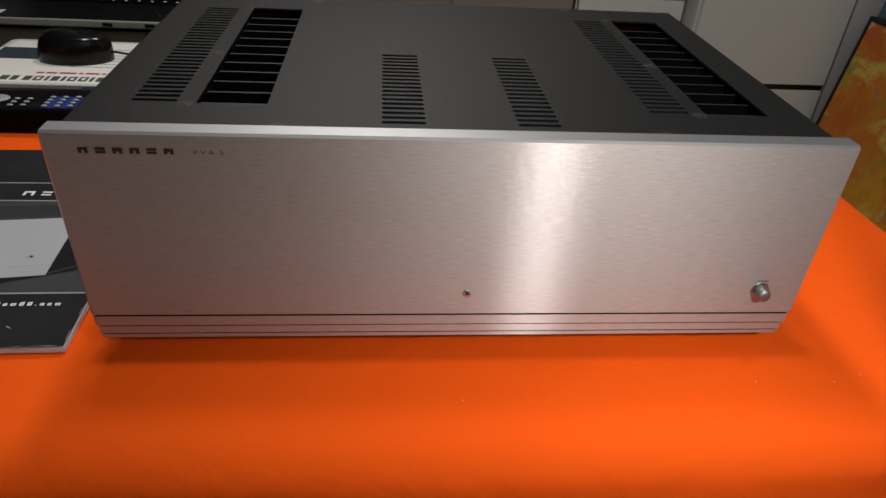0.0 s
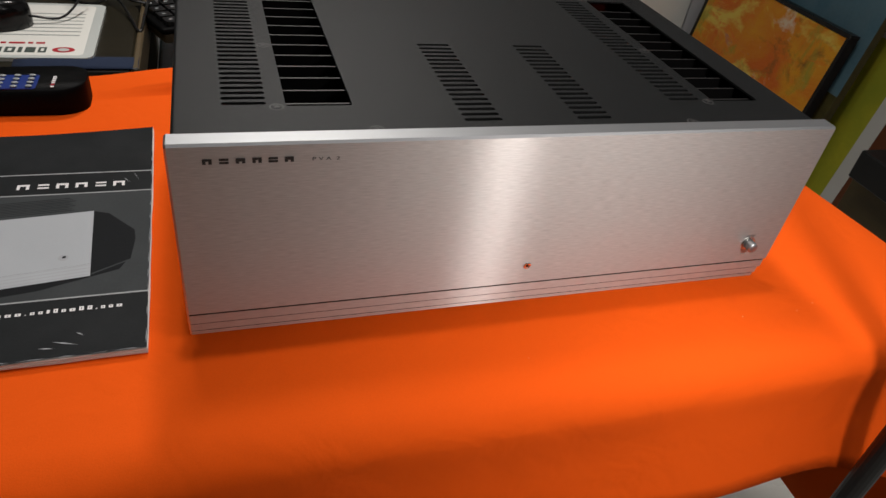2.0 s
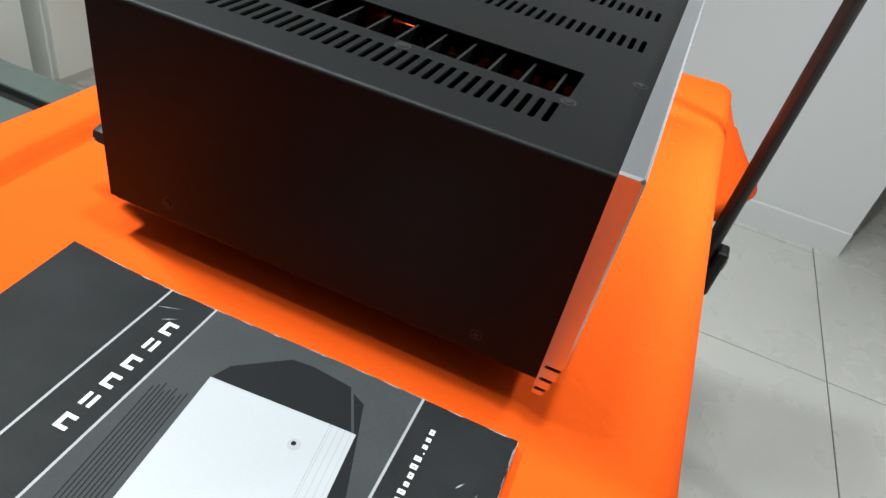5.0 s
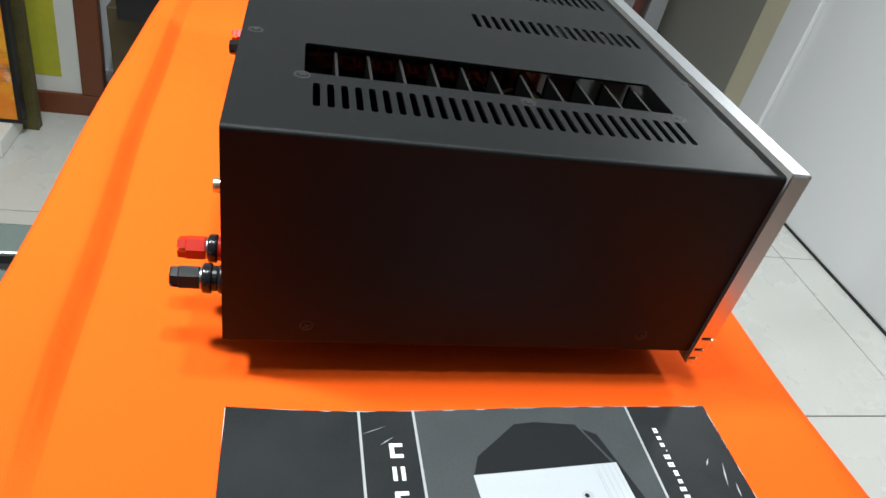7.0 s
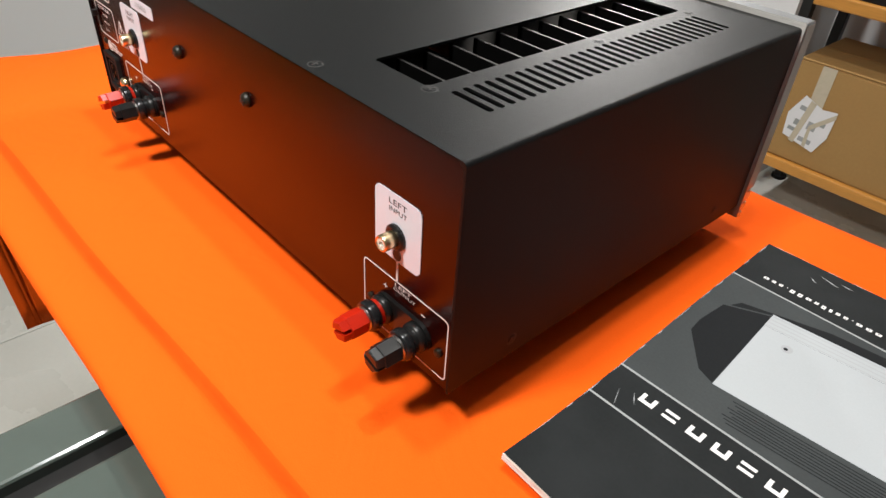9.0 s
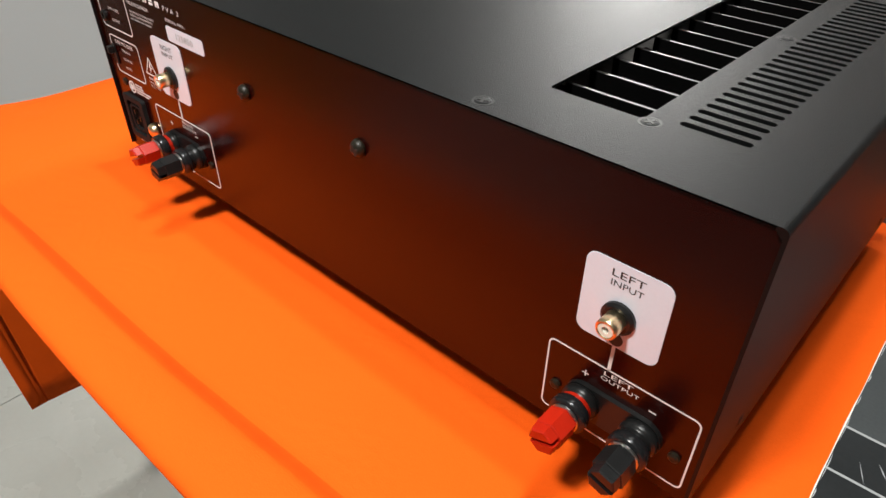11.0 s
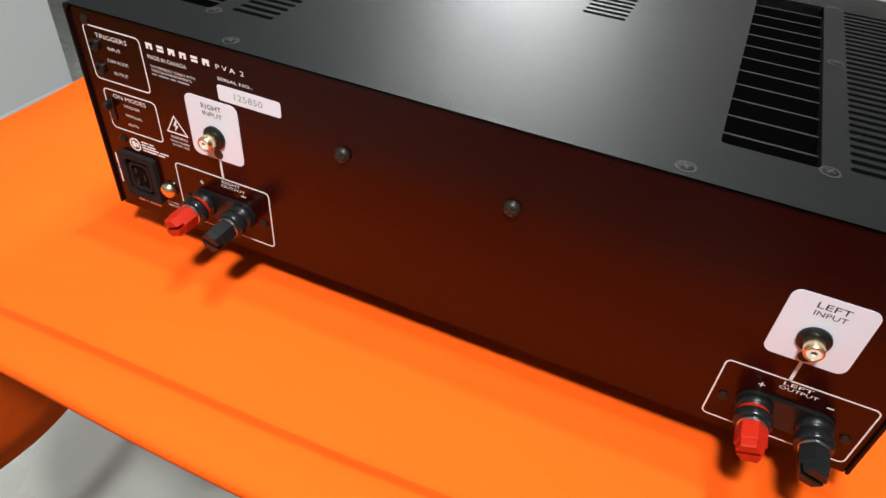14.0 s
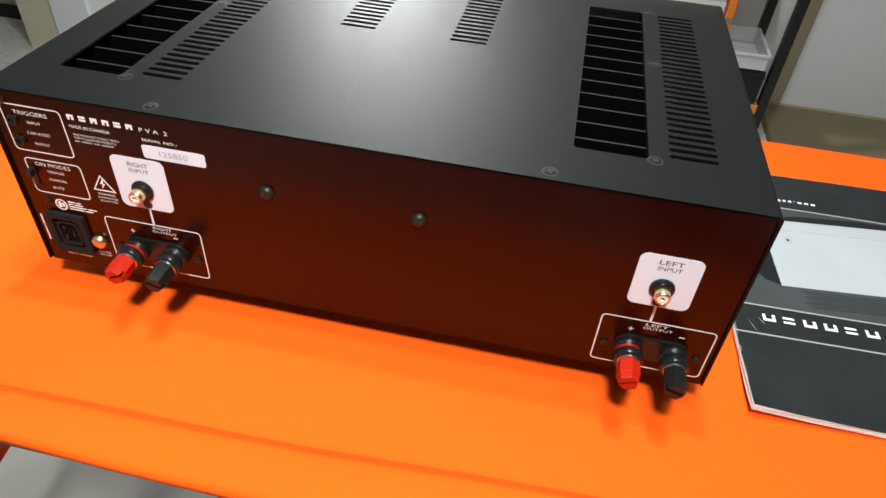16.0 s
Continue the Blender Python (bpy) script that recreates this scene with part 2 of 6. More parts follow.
def brushed(m, colour):
    """Brushed metal with its grain along x: lights draw narrow upright streaks, and the grain shows as faint lines."""
    nt = m.node_tree
    co = nt.nodes.new("ShaderNodeTexCoord")

    def grain(scale, detail):
        mp = nt.nodes.new("ShaderNodeMapping")
        mp.inputs["Scale"].default_value = scale
        nt.links.new(co.outputs["Object"], mp.inputs["Vector"])
        n = nt.nodes.new("ShaderNodeTexNoise")
        n.inputs["Scale"].default_value, n.inputs["Detail"].default_value = 1.0, detail
        nt.links.new(mp.outputs["Vector"], n.inputs["Vector"])
        return n.outputs["Fac"]

    g = nt.nodes.new("ShaderNodeBsdfAnisotropic")
    g.inputs["Roughness"].default_value, g.inputs["Anisotropy"].default_value = 0.30, 0.86
    tan = nt.nodes.new("ShaderNodeCombineXYZ")
    tan.inputs["X"].default_value = 1.0
    nt.links.new(tan.outputs["Vector"], g.inputs["Tangent"])
    mix = nt.nodes.new("ShaderNodeMix")
    mix.data_type = "RGBA"
    mix.inputs["A"].default_value = (*[c * 0.74 for c in colour], 1)
    mix.inputs["B"].default_value = (*[min(1, c * 1.26) for c in colour], 1)
    nt.links.new(grain((120, 1, 1700), 3.0), mix.inputs["Factor"])
    nt.links.new(mix.outputs["Result"], g.inputs["Color"])
    bn = nt.nodes.new("ShaderNodeBump")
    bn.inputs["Strength"].default_value, bn.inputs["Distance"].default_value = 0.5, 0.00004
    nt.links.new(grain((70, 1, 1300), 2.0), bn.inputs["Height"])
    rough_edge = nt.nodes.new("ShaderNodeBump")
    rough_edge.inputs["Strength"].default_value, rough_edge.inputs["Distance"].default_value = 1.0, 0.00017
    nt.links.new(grain((170, 1, 1500), 2.0), rough_edge.inputs["Height"])
    nt.links.new(bn.outputs["Normal"], rough_edge.inputs["Normal"])
    nt.links.new(rough_edge.outputs["Normal"], g.inputs["Normal"])
    wide = nt.nodes.new("ShaderNodeBsdfAnisotropic")
    wide.inputs["Roughness"].default_value, wide.inputs["Anisotropy"].default_value = 0.62, 0.30
    nt.links.new(tan.outputs["Vector"], wide.inputs["Tangent"])
    nt.links.new(mix.outputs["Result"], wide.inputs["Color"])
    both = nt.nodes.new("ShaderNodeMixShader")
    both.inputs[0].default_value = 0.83
    nt.links.new(g.outputs["BSDF"], both.inputs[1])
    nt.links.new(wide.outputs["BSDF"], both.inputs[2])
    nt.links.new(both.outputs["Shader"], nt.nodes["Material Output"].inputs["Surface"])


brushed(ALU, (0.55, 0.535, 0.515))


def soft_wrinkles(m, scale, height):
    """Broad shallow wrinkles below the fine relief."""
    nt, b = m.node_tree, m.node_tree.nodes["Principled BSDF"]
    fine = [n for n in nt.nodes if n.bl_idname == "ShaderNodeBump"][0]
    co = nt.nodes.new("ShaderNodeTexCoord")
    n = nt.nodes.new("ShaderNodeTexNoise")
    n.inputs["Scale"].default_value, n.inputs["Detail"].default_value, n.inputs["Distortion"].default_value = scale, 3.0, 0.8
    nt.links.new(co.outputs["Object"], n.inputs["Vector"])
    bn = nt.nodes.new("ShaderNodeBump")
    bn.inputs["Strength"].default_value, bn.inputs["Distance"].default_value = 1.0, height
    nt.links.new(n.outputs["Fac"], bn.inputs["Height"])
    nt.links.new(bn.outputs["Normal"], fine.inputs["Normal"])


def pebbled(m, scale, height):
    """Fine pebbled relief, as on textured powder coat."""
    nt = m.node_tree
    co = nt.nodes.new("ShaderNodeTexCoord")
    cells = nt.nodes.new("ShaderNodeTexVoronoi")
    cells.inputs["Scale"].default_value = scale
    nt.links.new(co.outputs["Object"], cells.inputs["Vector"])
    bump = [n for n in nt.nodes if n.bl_idname == "ShaderNodeBump"][0]
    bump.inputs["Strength"].default_value, bump.inputs["Distance"].default_value = 1.0, height
    bump.invert = True
    nt.links.new(cells.outputs["Distance"], bump.inputs["Height"])


pebbled(POWDER, 2400.0, 0.00010)
POWDER.node_tree.nodes["Principled BSDF"].inputs["Specular Tint"].default_value = (0.97, 1.0, 1.0, 1)
soft_wrinkles(CLOTH, 16.0, 0.003)


def paint_mix(m, colours, scale, bump):
    """Loose daubs of several colours, as on an abstract painting."""
    nt, b = m.node_tree, m.node_tree.nodes["Principled BSDF"]
    co = nt.nodes.new("ShaderNodeTexCoord")
    warp = nt.nodes.new("ShaderNodeTexNoise")
    warp.inputs["Scale"].default_value, warp.inputs["Detail"].default_value = scale * 0.7, 6.0
    nt.links.new(co.outputs["Object"], warp.inputs["Vector"])
    n = nt.nodes.new("ShaderNodeTexNoise")
    n.inputs["Scale"].default_value, n.inputs["Detail"].default_value, n.inputs["Distortion"].default_value = scale, 9.0, 0.25
    nt.links.new(co.outputs["Object"], n.inputs["Vector"])
    n.inputs["Roughness"].default_value = 0.66
    ramp = nt.nodes.new("ShaderNodeValToRGB")
    while len(ramp.color_ramp.elements) < len(colours):
        ramp.color_ramp.elements.new(0.5)
    for k, c in enumerate(colours):
        ramp.color_ramp.elements[k].position = 0.30 + 0.42 * k / (len(colours) - 1)
        ramp.color_ramp.elements[k].color = (*c, 1)
    nt.links.new(n.outputs["Fac"], ramp.inputs["Fac"])
    nt.links.new(ramp.outputs["Color"], b.inputs["Base Color"])
    bn = nt.nodes.new("ShaderNodeBump")
    bn.inputs["Strength"].default_value, bn.inputs["Distance"].default_value = bump, 0.003
    nt.links.new(warp.outputs["Fac"], bn.inputs["Height"])
    nt.links.new(bn.outputs["Normal"], b.inputs["Normal"])


def layered_paint(m, ground, layers):
    """A ground of two colours under brushed patches; layers are rows of (colour, scale, threshold, width, stretch, shift)."""
    nt, b = m.node_tree, m.node_tree.nodes["Principled BSDF"]
    co = nt.nodes.new("ShaderNodeTexCoord")

    def field(scale, stretch, shift, detail):
        mp = nt.nodes.new("ShaderNodeMapping")
        mp.inputs["Scale"].default_value, mp.inputs["Location"].default_value = stretch, (shift, shift * 0.7, shift * 1.3)
        mp.inputs["Rotation"].default_value = (0, radians(shift * 40), 0)
        nt.links.new(co.outputs["Object"], mp.inputs["Vector"])
        n = nt.nodes.new("ShaderNodeTexNoise")
        n.inputs["Scale"].default_value, n.inputs["Detail"].default_value = scale, detail
        n.inputs["Roughness"].default_value, n.inputs["Distortion"].default_value = 0.62, 0.6
        nt.links.new(mp.outputs["Vector"], n.inputs["Vector"])
        return n.outputs["Fac"]

    def mixed(a, colour, fac):
        mx = nt.nodes.new("ShaderNodeMix")
        mx.data_type = "RGBA"
        if isinstance(a, tuple):
            mx.inputs["A"].default_value = (*a, 1)
        else:
            nt.links.new(a, mx.inputs["A"])
        mx.inputs["B"].default_value = (*colour, 1)
        nt.links.new(fac, mx.inputs["Factor"])
        return mx.outputs["Result"]

    def step(value, lo, hi):
        r = nt.nodes.new("ShaderNodeMapRange")
        r.inputs["From Min"].default_value, r.inputs["From Max"].default_value = lo, hi
        nt.links.new(value, r.inputs["Value"])
        return r.outputs["Result"]

    out = mixed(ground[0], ground[1], step(field(4.0, (1, 1, 1), 0.3, 5.0), 0.38, 0.62))
    for colour, scale, threshold, width, stretch, shift in layers:
        out = mixed(out, colour, step(field(scale, stretch, shift, 7.0), threshold, threshold + width))
    nt.links.new(out, b.inputs["Base Color"])
    bn = nt.nodes.new("ShaderNodeBump")
    bn.inputs["Strength"].default_value, bn.inputs["Distance"].default_value = 1.0, 0.004
    nt.links.new(field(22.0, (1, 1, 2.5), 1.9, 6.0), bn.inputs["Height"])
    nt.links.new(bn.outputs["Normal"], b.inputs["Normal"])


DAUBS = mat("orange_abstract_painting", (0.5, 0.2, 0.03), 0.40)
layered_paint(DAUBS, ((0.80, 0.36, 0.012), (0.74, 0.155, 0.008)), (
    ((0.84, 0.62, 0.10), 5.0, 0.52, 0.10, (1, 1, 1.6), 1.1),
    ((0.16, 0.085, 0.012), 5.5, 0.57, 0.12, (1, 1, 1.5), 2.3),
    ((0.42, 0.34, 0.03), 5.0, 0.57, 0.10, (1.4, 1, 1), 3.7),
    ((0.85, 0.66, 0.46), 6.0, 0.58, 0.08, (1, 1, 1), 5.2),
    ((0.55, 0.20, 0.16), 7.0, 0.64, 0.06, (1, 1, 1), 6.4),
    ((0.80, 0.20, 0.010), 9.0, 0.58, 0.08, (1, 1, 2.0), 7.9)))


OLIVE_ART = mat("dark_olive_painting", (0.06, 0.05, 0.015), 0.55)
paint_mix(OLIVE_ART, [(0.02, 0.017, 0.006), (0.09, 0.075, 0.018), (0.05, 0.045, 0.014), (0.12, 0.10, 0.03)], 7.0, 0.8)
FAR_WALL = mat("dim_unseen_wall", (0.22, 0.22, 0.21), 0.7, grain=0.03, grain_scale=200, stain=0.2, stain_scale=1.5, bump=0.1, bump_scale=200)

# ---------------------------------------------------------------- mesh helpers
def link_mesh(name, bm, material, parent=None, label="", smooth=False):
    me = bpy.data.meshes.new(name)
    bmesh.ops.recalc_face_normals(bm, faces=bm.faces)
    bm.to_mesh(me)
    bm.free()
    for mt in material if isinstance(material, (list, tuple)) else [material]:
        me.materials.append(mt)
    if smooth:
        for p in me.polygons:
            p.use_smooth = True
    ob = new(name, me)
    if parent is not None:
        ob.parent = parent
    if label:
        ob["label"] = label
    return ob


def part(name, bm, material, parent, label="", smooth=False):
    return link_mesh(name, bm, material, parent, label, smooth)


def thing(name, label, category, at=(0, 0, 0), turn=0.0, group="", kind=""):
    ob = new(name)
    ob.empty_display_size = 0.05
    ob.matrix_world = pose(*at, 0, 0, turn)
    return tagged(ob, label, category, group, kind)


def box(x0, x1, y0, y1, z0, z1, bevel=0.0, seg=2, bm=None):
    """A block, with rounded edges where bevel is given."""
    b = bmesh.new()
    vs = [b.verts.new((x, y, z)) for x in (x0, x1) for y in (y0, y1) for z in (z0, z1)]
    for f in ((0, 1, 3, 2), (4, 6, 7, 5), (0, 4, 5, 1), (2, 3, 7, 6), (0, 2, 6, 4), (1, 5, 7, 3)):
        b.faces.new([vs[i] for i in f])
    if bevel:
        bmesh.ops.bevel(b, geom=list(b.edges), offset=bevel, segments=seg, affect="EDGES", profile=0.5)
    return b if bm is None else merge(bm, b)


def merge(bm, other, m=None):
    tmp = bpy.data.meshes.new("tmp")
    other.to_mesh(tmp)
    other.free()
    if m is not None:
        tmp.transform(m)
    bm.from_mesh(tmp)
    bpy.data.meshes.remove(tmp)
    return bm


def lathe(profile, n=24, axis="z", at=(0, 0, 0), bm=None, caps=True):
    """A turned solid: profile is rows of (radius, height along the axis)."""
    b = bmesh.new()
    rings = []
    for r, h in profile:
        ring = []
        for k in range(n):
            a = 2 * math.pi * k / n
            c, s = r * math.cos(a), r * math.sin(a)
            p = {"z": (c, s, h), "y": (c, h, s), "x": (h, c, s)}[axis]
            ring.append(b.verts.new((p[0] + at[0], p[1] + at[1], p[2] + at[2])))
        rings.append(ring)
    for a, c in zip(rings, rings[1:]):
        for k in range(n):
            b.faces.new((a[k], a[(k + 1) % n], c[(k + 1) % n], c[k]))
    if caps:
        b.faces.new(rings[0][::-1])
        b.faces.new(rings[-1])
    return b if bm is None else merge(bm, b)


def tube(points, r, n=8, bm=None):
    """A round rod or cord through the points."""
    b = bmesh.new()
    pts = [Vector(p) for p in points]
    rings = []
    for i, p in enumerate(pts):
        d = (pts[min(i + 1, len(pts) - 1)] - pts[max(i - 1, 0)]).normalized()
        u = d.orthogonal().normalized() if i == 0 else (rings_u - d * rings_u.dot(d)).normalized()
        rings_u = u
        w = d.cross(u)
        rings.append([b.verts.new(p + r * (math.cos(2 * math.pi * k / n) * u + math.sin(2 * math.pi * k / n) * w)) for k in range(n)])
    for a, c in zip(rings, rings[1:]):
        for k in range(n):
            b.faces.new((a[k], a[(k + 1) % n], c[(k + 1) % n], c[k]))
    b.faces.new(rings[0][::-1])
    b.faces.new(rings[-1])
    return b if bm is None else merge(bm, b)


def spline(points, steps=8):
    """A smooth curve through the points."""
    p = [Vector(q) for q in points]
    p = [2 * p[0] - p[1]] + p + [2 * p[-1] - p[-2]]
    out = []
    for i in range(1, len(p) - 2):
        for k in range(steps):
            t = k / steps
            out.append(0.5 * (2 * p[i] + (p[i + 1] - p[i - 1]) * t + (2 * p[i - 1] - 5 * p[i] + 4 * p[i + 1] - p[i + 2]) * t * t
                              + (3 * p[i] - p[i - 1] - 3 * p[i + 1] + p[i + 2]) * t ** 3))
    return out + [p[-2]]


def rounded(x0, x1, y0, y1, r, k=5):
    """The outline of a rectangle with round corners, counter-clockwise."""
    out = []
    for cx, cy, a0 in ((x1 - r, y1 - r, 0), (x0 + r, y1 - r, 90), (x0 + r, y0 + r, 180), (x1 - r, y0 + r, 270)):
        for i in range(k + 1):
            a = radians(a0 + 90 * i / k)
            out.append((cx + r * math.cos(a), cy + r * math.sin(a)))
    return out


def slab(outline, z0, z1, bm=None):
    """A plate of that outline between two heights."""
    b = bmesh.new()
    lo = [b.verts.new((x, y, z0)) for x, y in outline]
    hi = [b.verts.new((x, y, z1)) for x, y in outline]
    b.faces.new(lo[::-1])
    b.faces.new(hi)
    n = len(outline)
    for k in range(n):
        b.faces.new((lo[k], lo[(k + 1) % n], hi[(k + 1) % n], hi[k]))
    return b if bm is None else merge(bm, b)


def ring_slab(outer, inner, z0, z1, bm=None):
    """A flat frame between two outlines with the same number of corners."""
    b = bmesh.new()
    n = len(outer)
    rows = [[b.verts.new((x, y, z)) for x, y in o] for o, z in ((outer, z0), (outer, z1), (inner, z1), (inner, z0))]
    for i in range(4):
        a, c = rows[i], rows[(i + 1) % 4]
        for k in range(n):
            b.faces.new((a[k], a[(k + 1) % n], c[(k + 1) % n], c[k]))
    return b if bm is None else merge(bm, b)


def sheet(nx, ny, fn, bm=None):
    """A grid of faces whose corners fn(u, v) gives, u and v from 0 to 1."""
    b = bmesh.new()
    vs = [[b.verts.new(fn(i / nx, j / ny)) for j in range(ny + 1)] for i in range(nx + 1)]
    for i in range(nx):
        for j in range(ny):
            b.faces.new((vs[i][j], vs[i + 1][j], vs[i + 1][j + 1], vs[i][j + 1]))
    return b if bm is None else merge(bm, b)


def lettering(body, width, height, m, material, parent, name="lettering", depth=0.0001):
    """Printed words fitted to that width and height; m places the lower left corner, with the words along x and up y."""
    cu = bpy.data.curves.new("words", "FONT")
    cu.body, cu.size, cu.resolution_u, cu.extrude = body, 1.0, 2, 0.0
    tmp = bpy.data.objects.new("words", cu)
    scene.collection.objects.link(tmp)
    dg = bpy.context.evaluated_depsgraph_get()
    me = bpy.data.meshes.new_from_object(tmp.evaluated_get(dg))
    bpy.data.objects.remove(tmp)
    xs, ys = [v.co.x for v in me.vertices], [v.co.y for v in me.vertices]
    sx, sy = width / (max(xs) - min(xs)), height / (max(ys) - min(ys))
    me.transform(Matrix.Diagonal((sx, sy, 1, 1)) @ Matrix.Translation((-min(xs), -min(ys), 0)))
    me.transform(m)
    me.materials.append(material)
    ob = new(name, me)
    ob.parent = parent
    return ob


def bars(widths, height, gap, m, material, parent, name="print_bar"):
    """A line of print that cannot be read: bars of its size."""
    x = 0.0
    for w in widths:
        b = slab([(x, 0), (x + w, 0), (x + w, height), (x, height)], 0, 0.00008)
        b.transform(m)
        part(name, b, material, parent)
        x += w + gap

# ---------------------------------------------------------------- room shell
FLOOR = -0.75
CEILING = 2.05


def structure(name, bm, material, label, category):
    return tagged(link_mesh(name, bm, material), label, category, kind="structure")


floor = structure("floor", box(-5.6, 3.4, -2.2, 2.6, FLOOR - 0.12, FLOOR - 0.004), GROUT, "cream ceramic tile floor with thin grey joints", "floor")
structure("ceiling", box(-5.6, 3.4, -2.2, 2.6, CEILING, CEILING + 0.12), CEIL, "plain grey-white painted ceiling", "ceiling")
structure("wall_north", box(-5.6, 1.76, 2.2, 2.4, FLOOR - 0.004, CEILING), WALL, "plain white painted wall behind the drawers", "wall")
# The west wall is unseen, set far off and dim to keep reflections dark.
structure("wall_west", box(-5.6, -5.4, -1.72, 2.2, FLOOR - 0.004, CEILING), FAR_WALL, "unseen grey wall closing the room, kept far and dim", "wall")
structure("wall_east", box(1.58, 1.76, -0.697, 2.2, FLOOR - 0.004, CEILING), WALL, "plain white painted wall behind leaning pictures", "wall")
structure("wall_south", box(-5.6, 0.3145, -1.90, -1.72, FLOOR - 0.004, CEILING), WALL, "plain white painted wall behind the rack", "wall")
structure("wall_column", box(0.555, 1.585, -1.90, -1.345, FLOOR - 0.004, CEILING), WALL, "white painted wall column beside the rack", "wall")
structure("wall_recess", box(0.315, 0.5545, -1.90, -1.412, FLOOR - 0.004, CEILING), WALL, "narrow white wall set back beside the column", "wall")
structure("wall_passage", box(1.585, 3.4, -1.90, -1.56, FLOOR - 0.004, CEILING), GREY_WALL, "grey-beige wall of the passage", "wall")
structure("wall_far", box(3.2, 3.4, -1.56, 2.4, FLOOR - 0.004, CEILING), WALL, "plain white wall at the end of the passage", "wall")
structure("wall_back", box(1.76, 3.2, 2.2, 2.4, FLOOR - 0.004, CEILING), WALL, "plain white wall behind the passage", "wall")
structure("trim", box(1.445, 1.588, -1.344, -1.325, FLOOR - 0.003, 1.35, 0.004, 1), WALL, "white upright door trim", "trim")
structure("trim", box(1.589, 1.740, -1.559, -1.35, FLOOR - 0.003, 1.35, 0.004, 1), CREAM, "cream upright door post", "trim")
structure("baseboard", box(1.568, 1.579, -0.696, 1.19, FLOOR - 0.003, FLOOR + 0.085, 0.003, 1), WALL, "low white skirting board", "baseboard")
structure("baseboard", box(0.314, 0.5535, -1.4115, -1.399, FLOOR - 0.003, FLOOR + 0.066, 0.004, 2), WALL, "low white skirting board beside the rack", "baseboard")
structure("baseboard", box(1.745, 3.19, -1.559, -1.548, FLOOR - 0.003, FLOOR + 0.05, 0.002, 1), BLACK_METAL, "dark skirting strip in the passage", "baseboard")
structure("baseboard", box(-5.39, 0.312, -1.719, -1.706, FLOOR - 0.003, FLOOR + 0.03, 0.003, 1), TAN, "low tan strip below the white wall", "baseboard")
structure("plinth", box(-2.60, -0.80, -1.705, -1.36, FLOOR - 0.003, FLOOR + 0.026, 0.004, 1), OLIVE_TAN, "low olive-tan slab before the white wall", "plinth")
# A black strip stands in for the shaded gap under the wall.
structure("baseboard", box(0.565, 1.440, -1.344, -1.340, FLOOR - 0.003, FLOOR + 0.008), BLACK_METAL, "thin black strip in place of the shaded gap at the wall's foot", "baseboard")


# ---------------------------------------------------------------- the table and its cloth
def make_table():
    t = thing("table", "plain brown wooden table under an orange cloth", "table", (-0.28, 0.18, FLOOR))
    part("tabletop", box(-0.70, 0.665, -0.235, 0.220, 0.715, 0.738, 0.004, 1), DESK, t)
    for x in (-0.60, 0.37):
        for y in (-0.19, 0.165):
            part("leg", box(x - 0.006, x + 0.006, y - 0.006, y + 0.006, 0.0, 0.714, 0.002, 1), DESK, t)


make_table()
X_END, Y_FRONT = 0.400, -0.054


def smooth(f):
    f = max(0.0, min(1.0, f))
    return f * f * (3 - 2 * f)


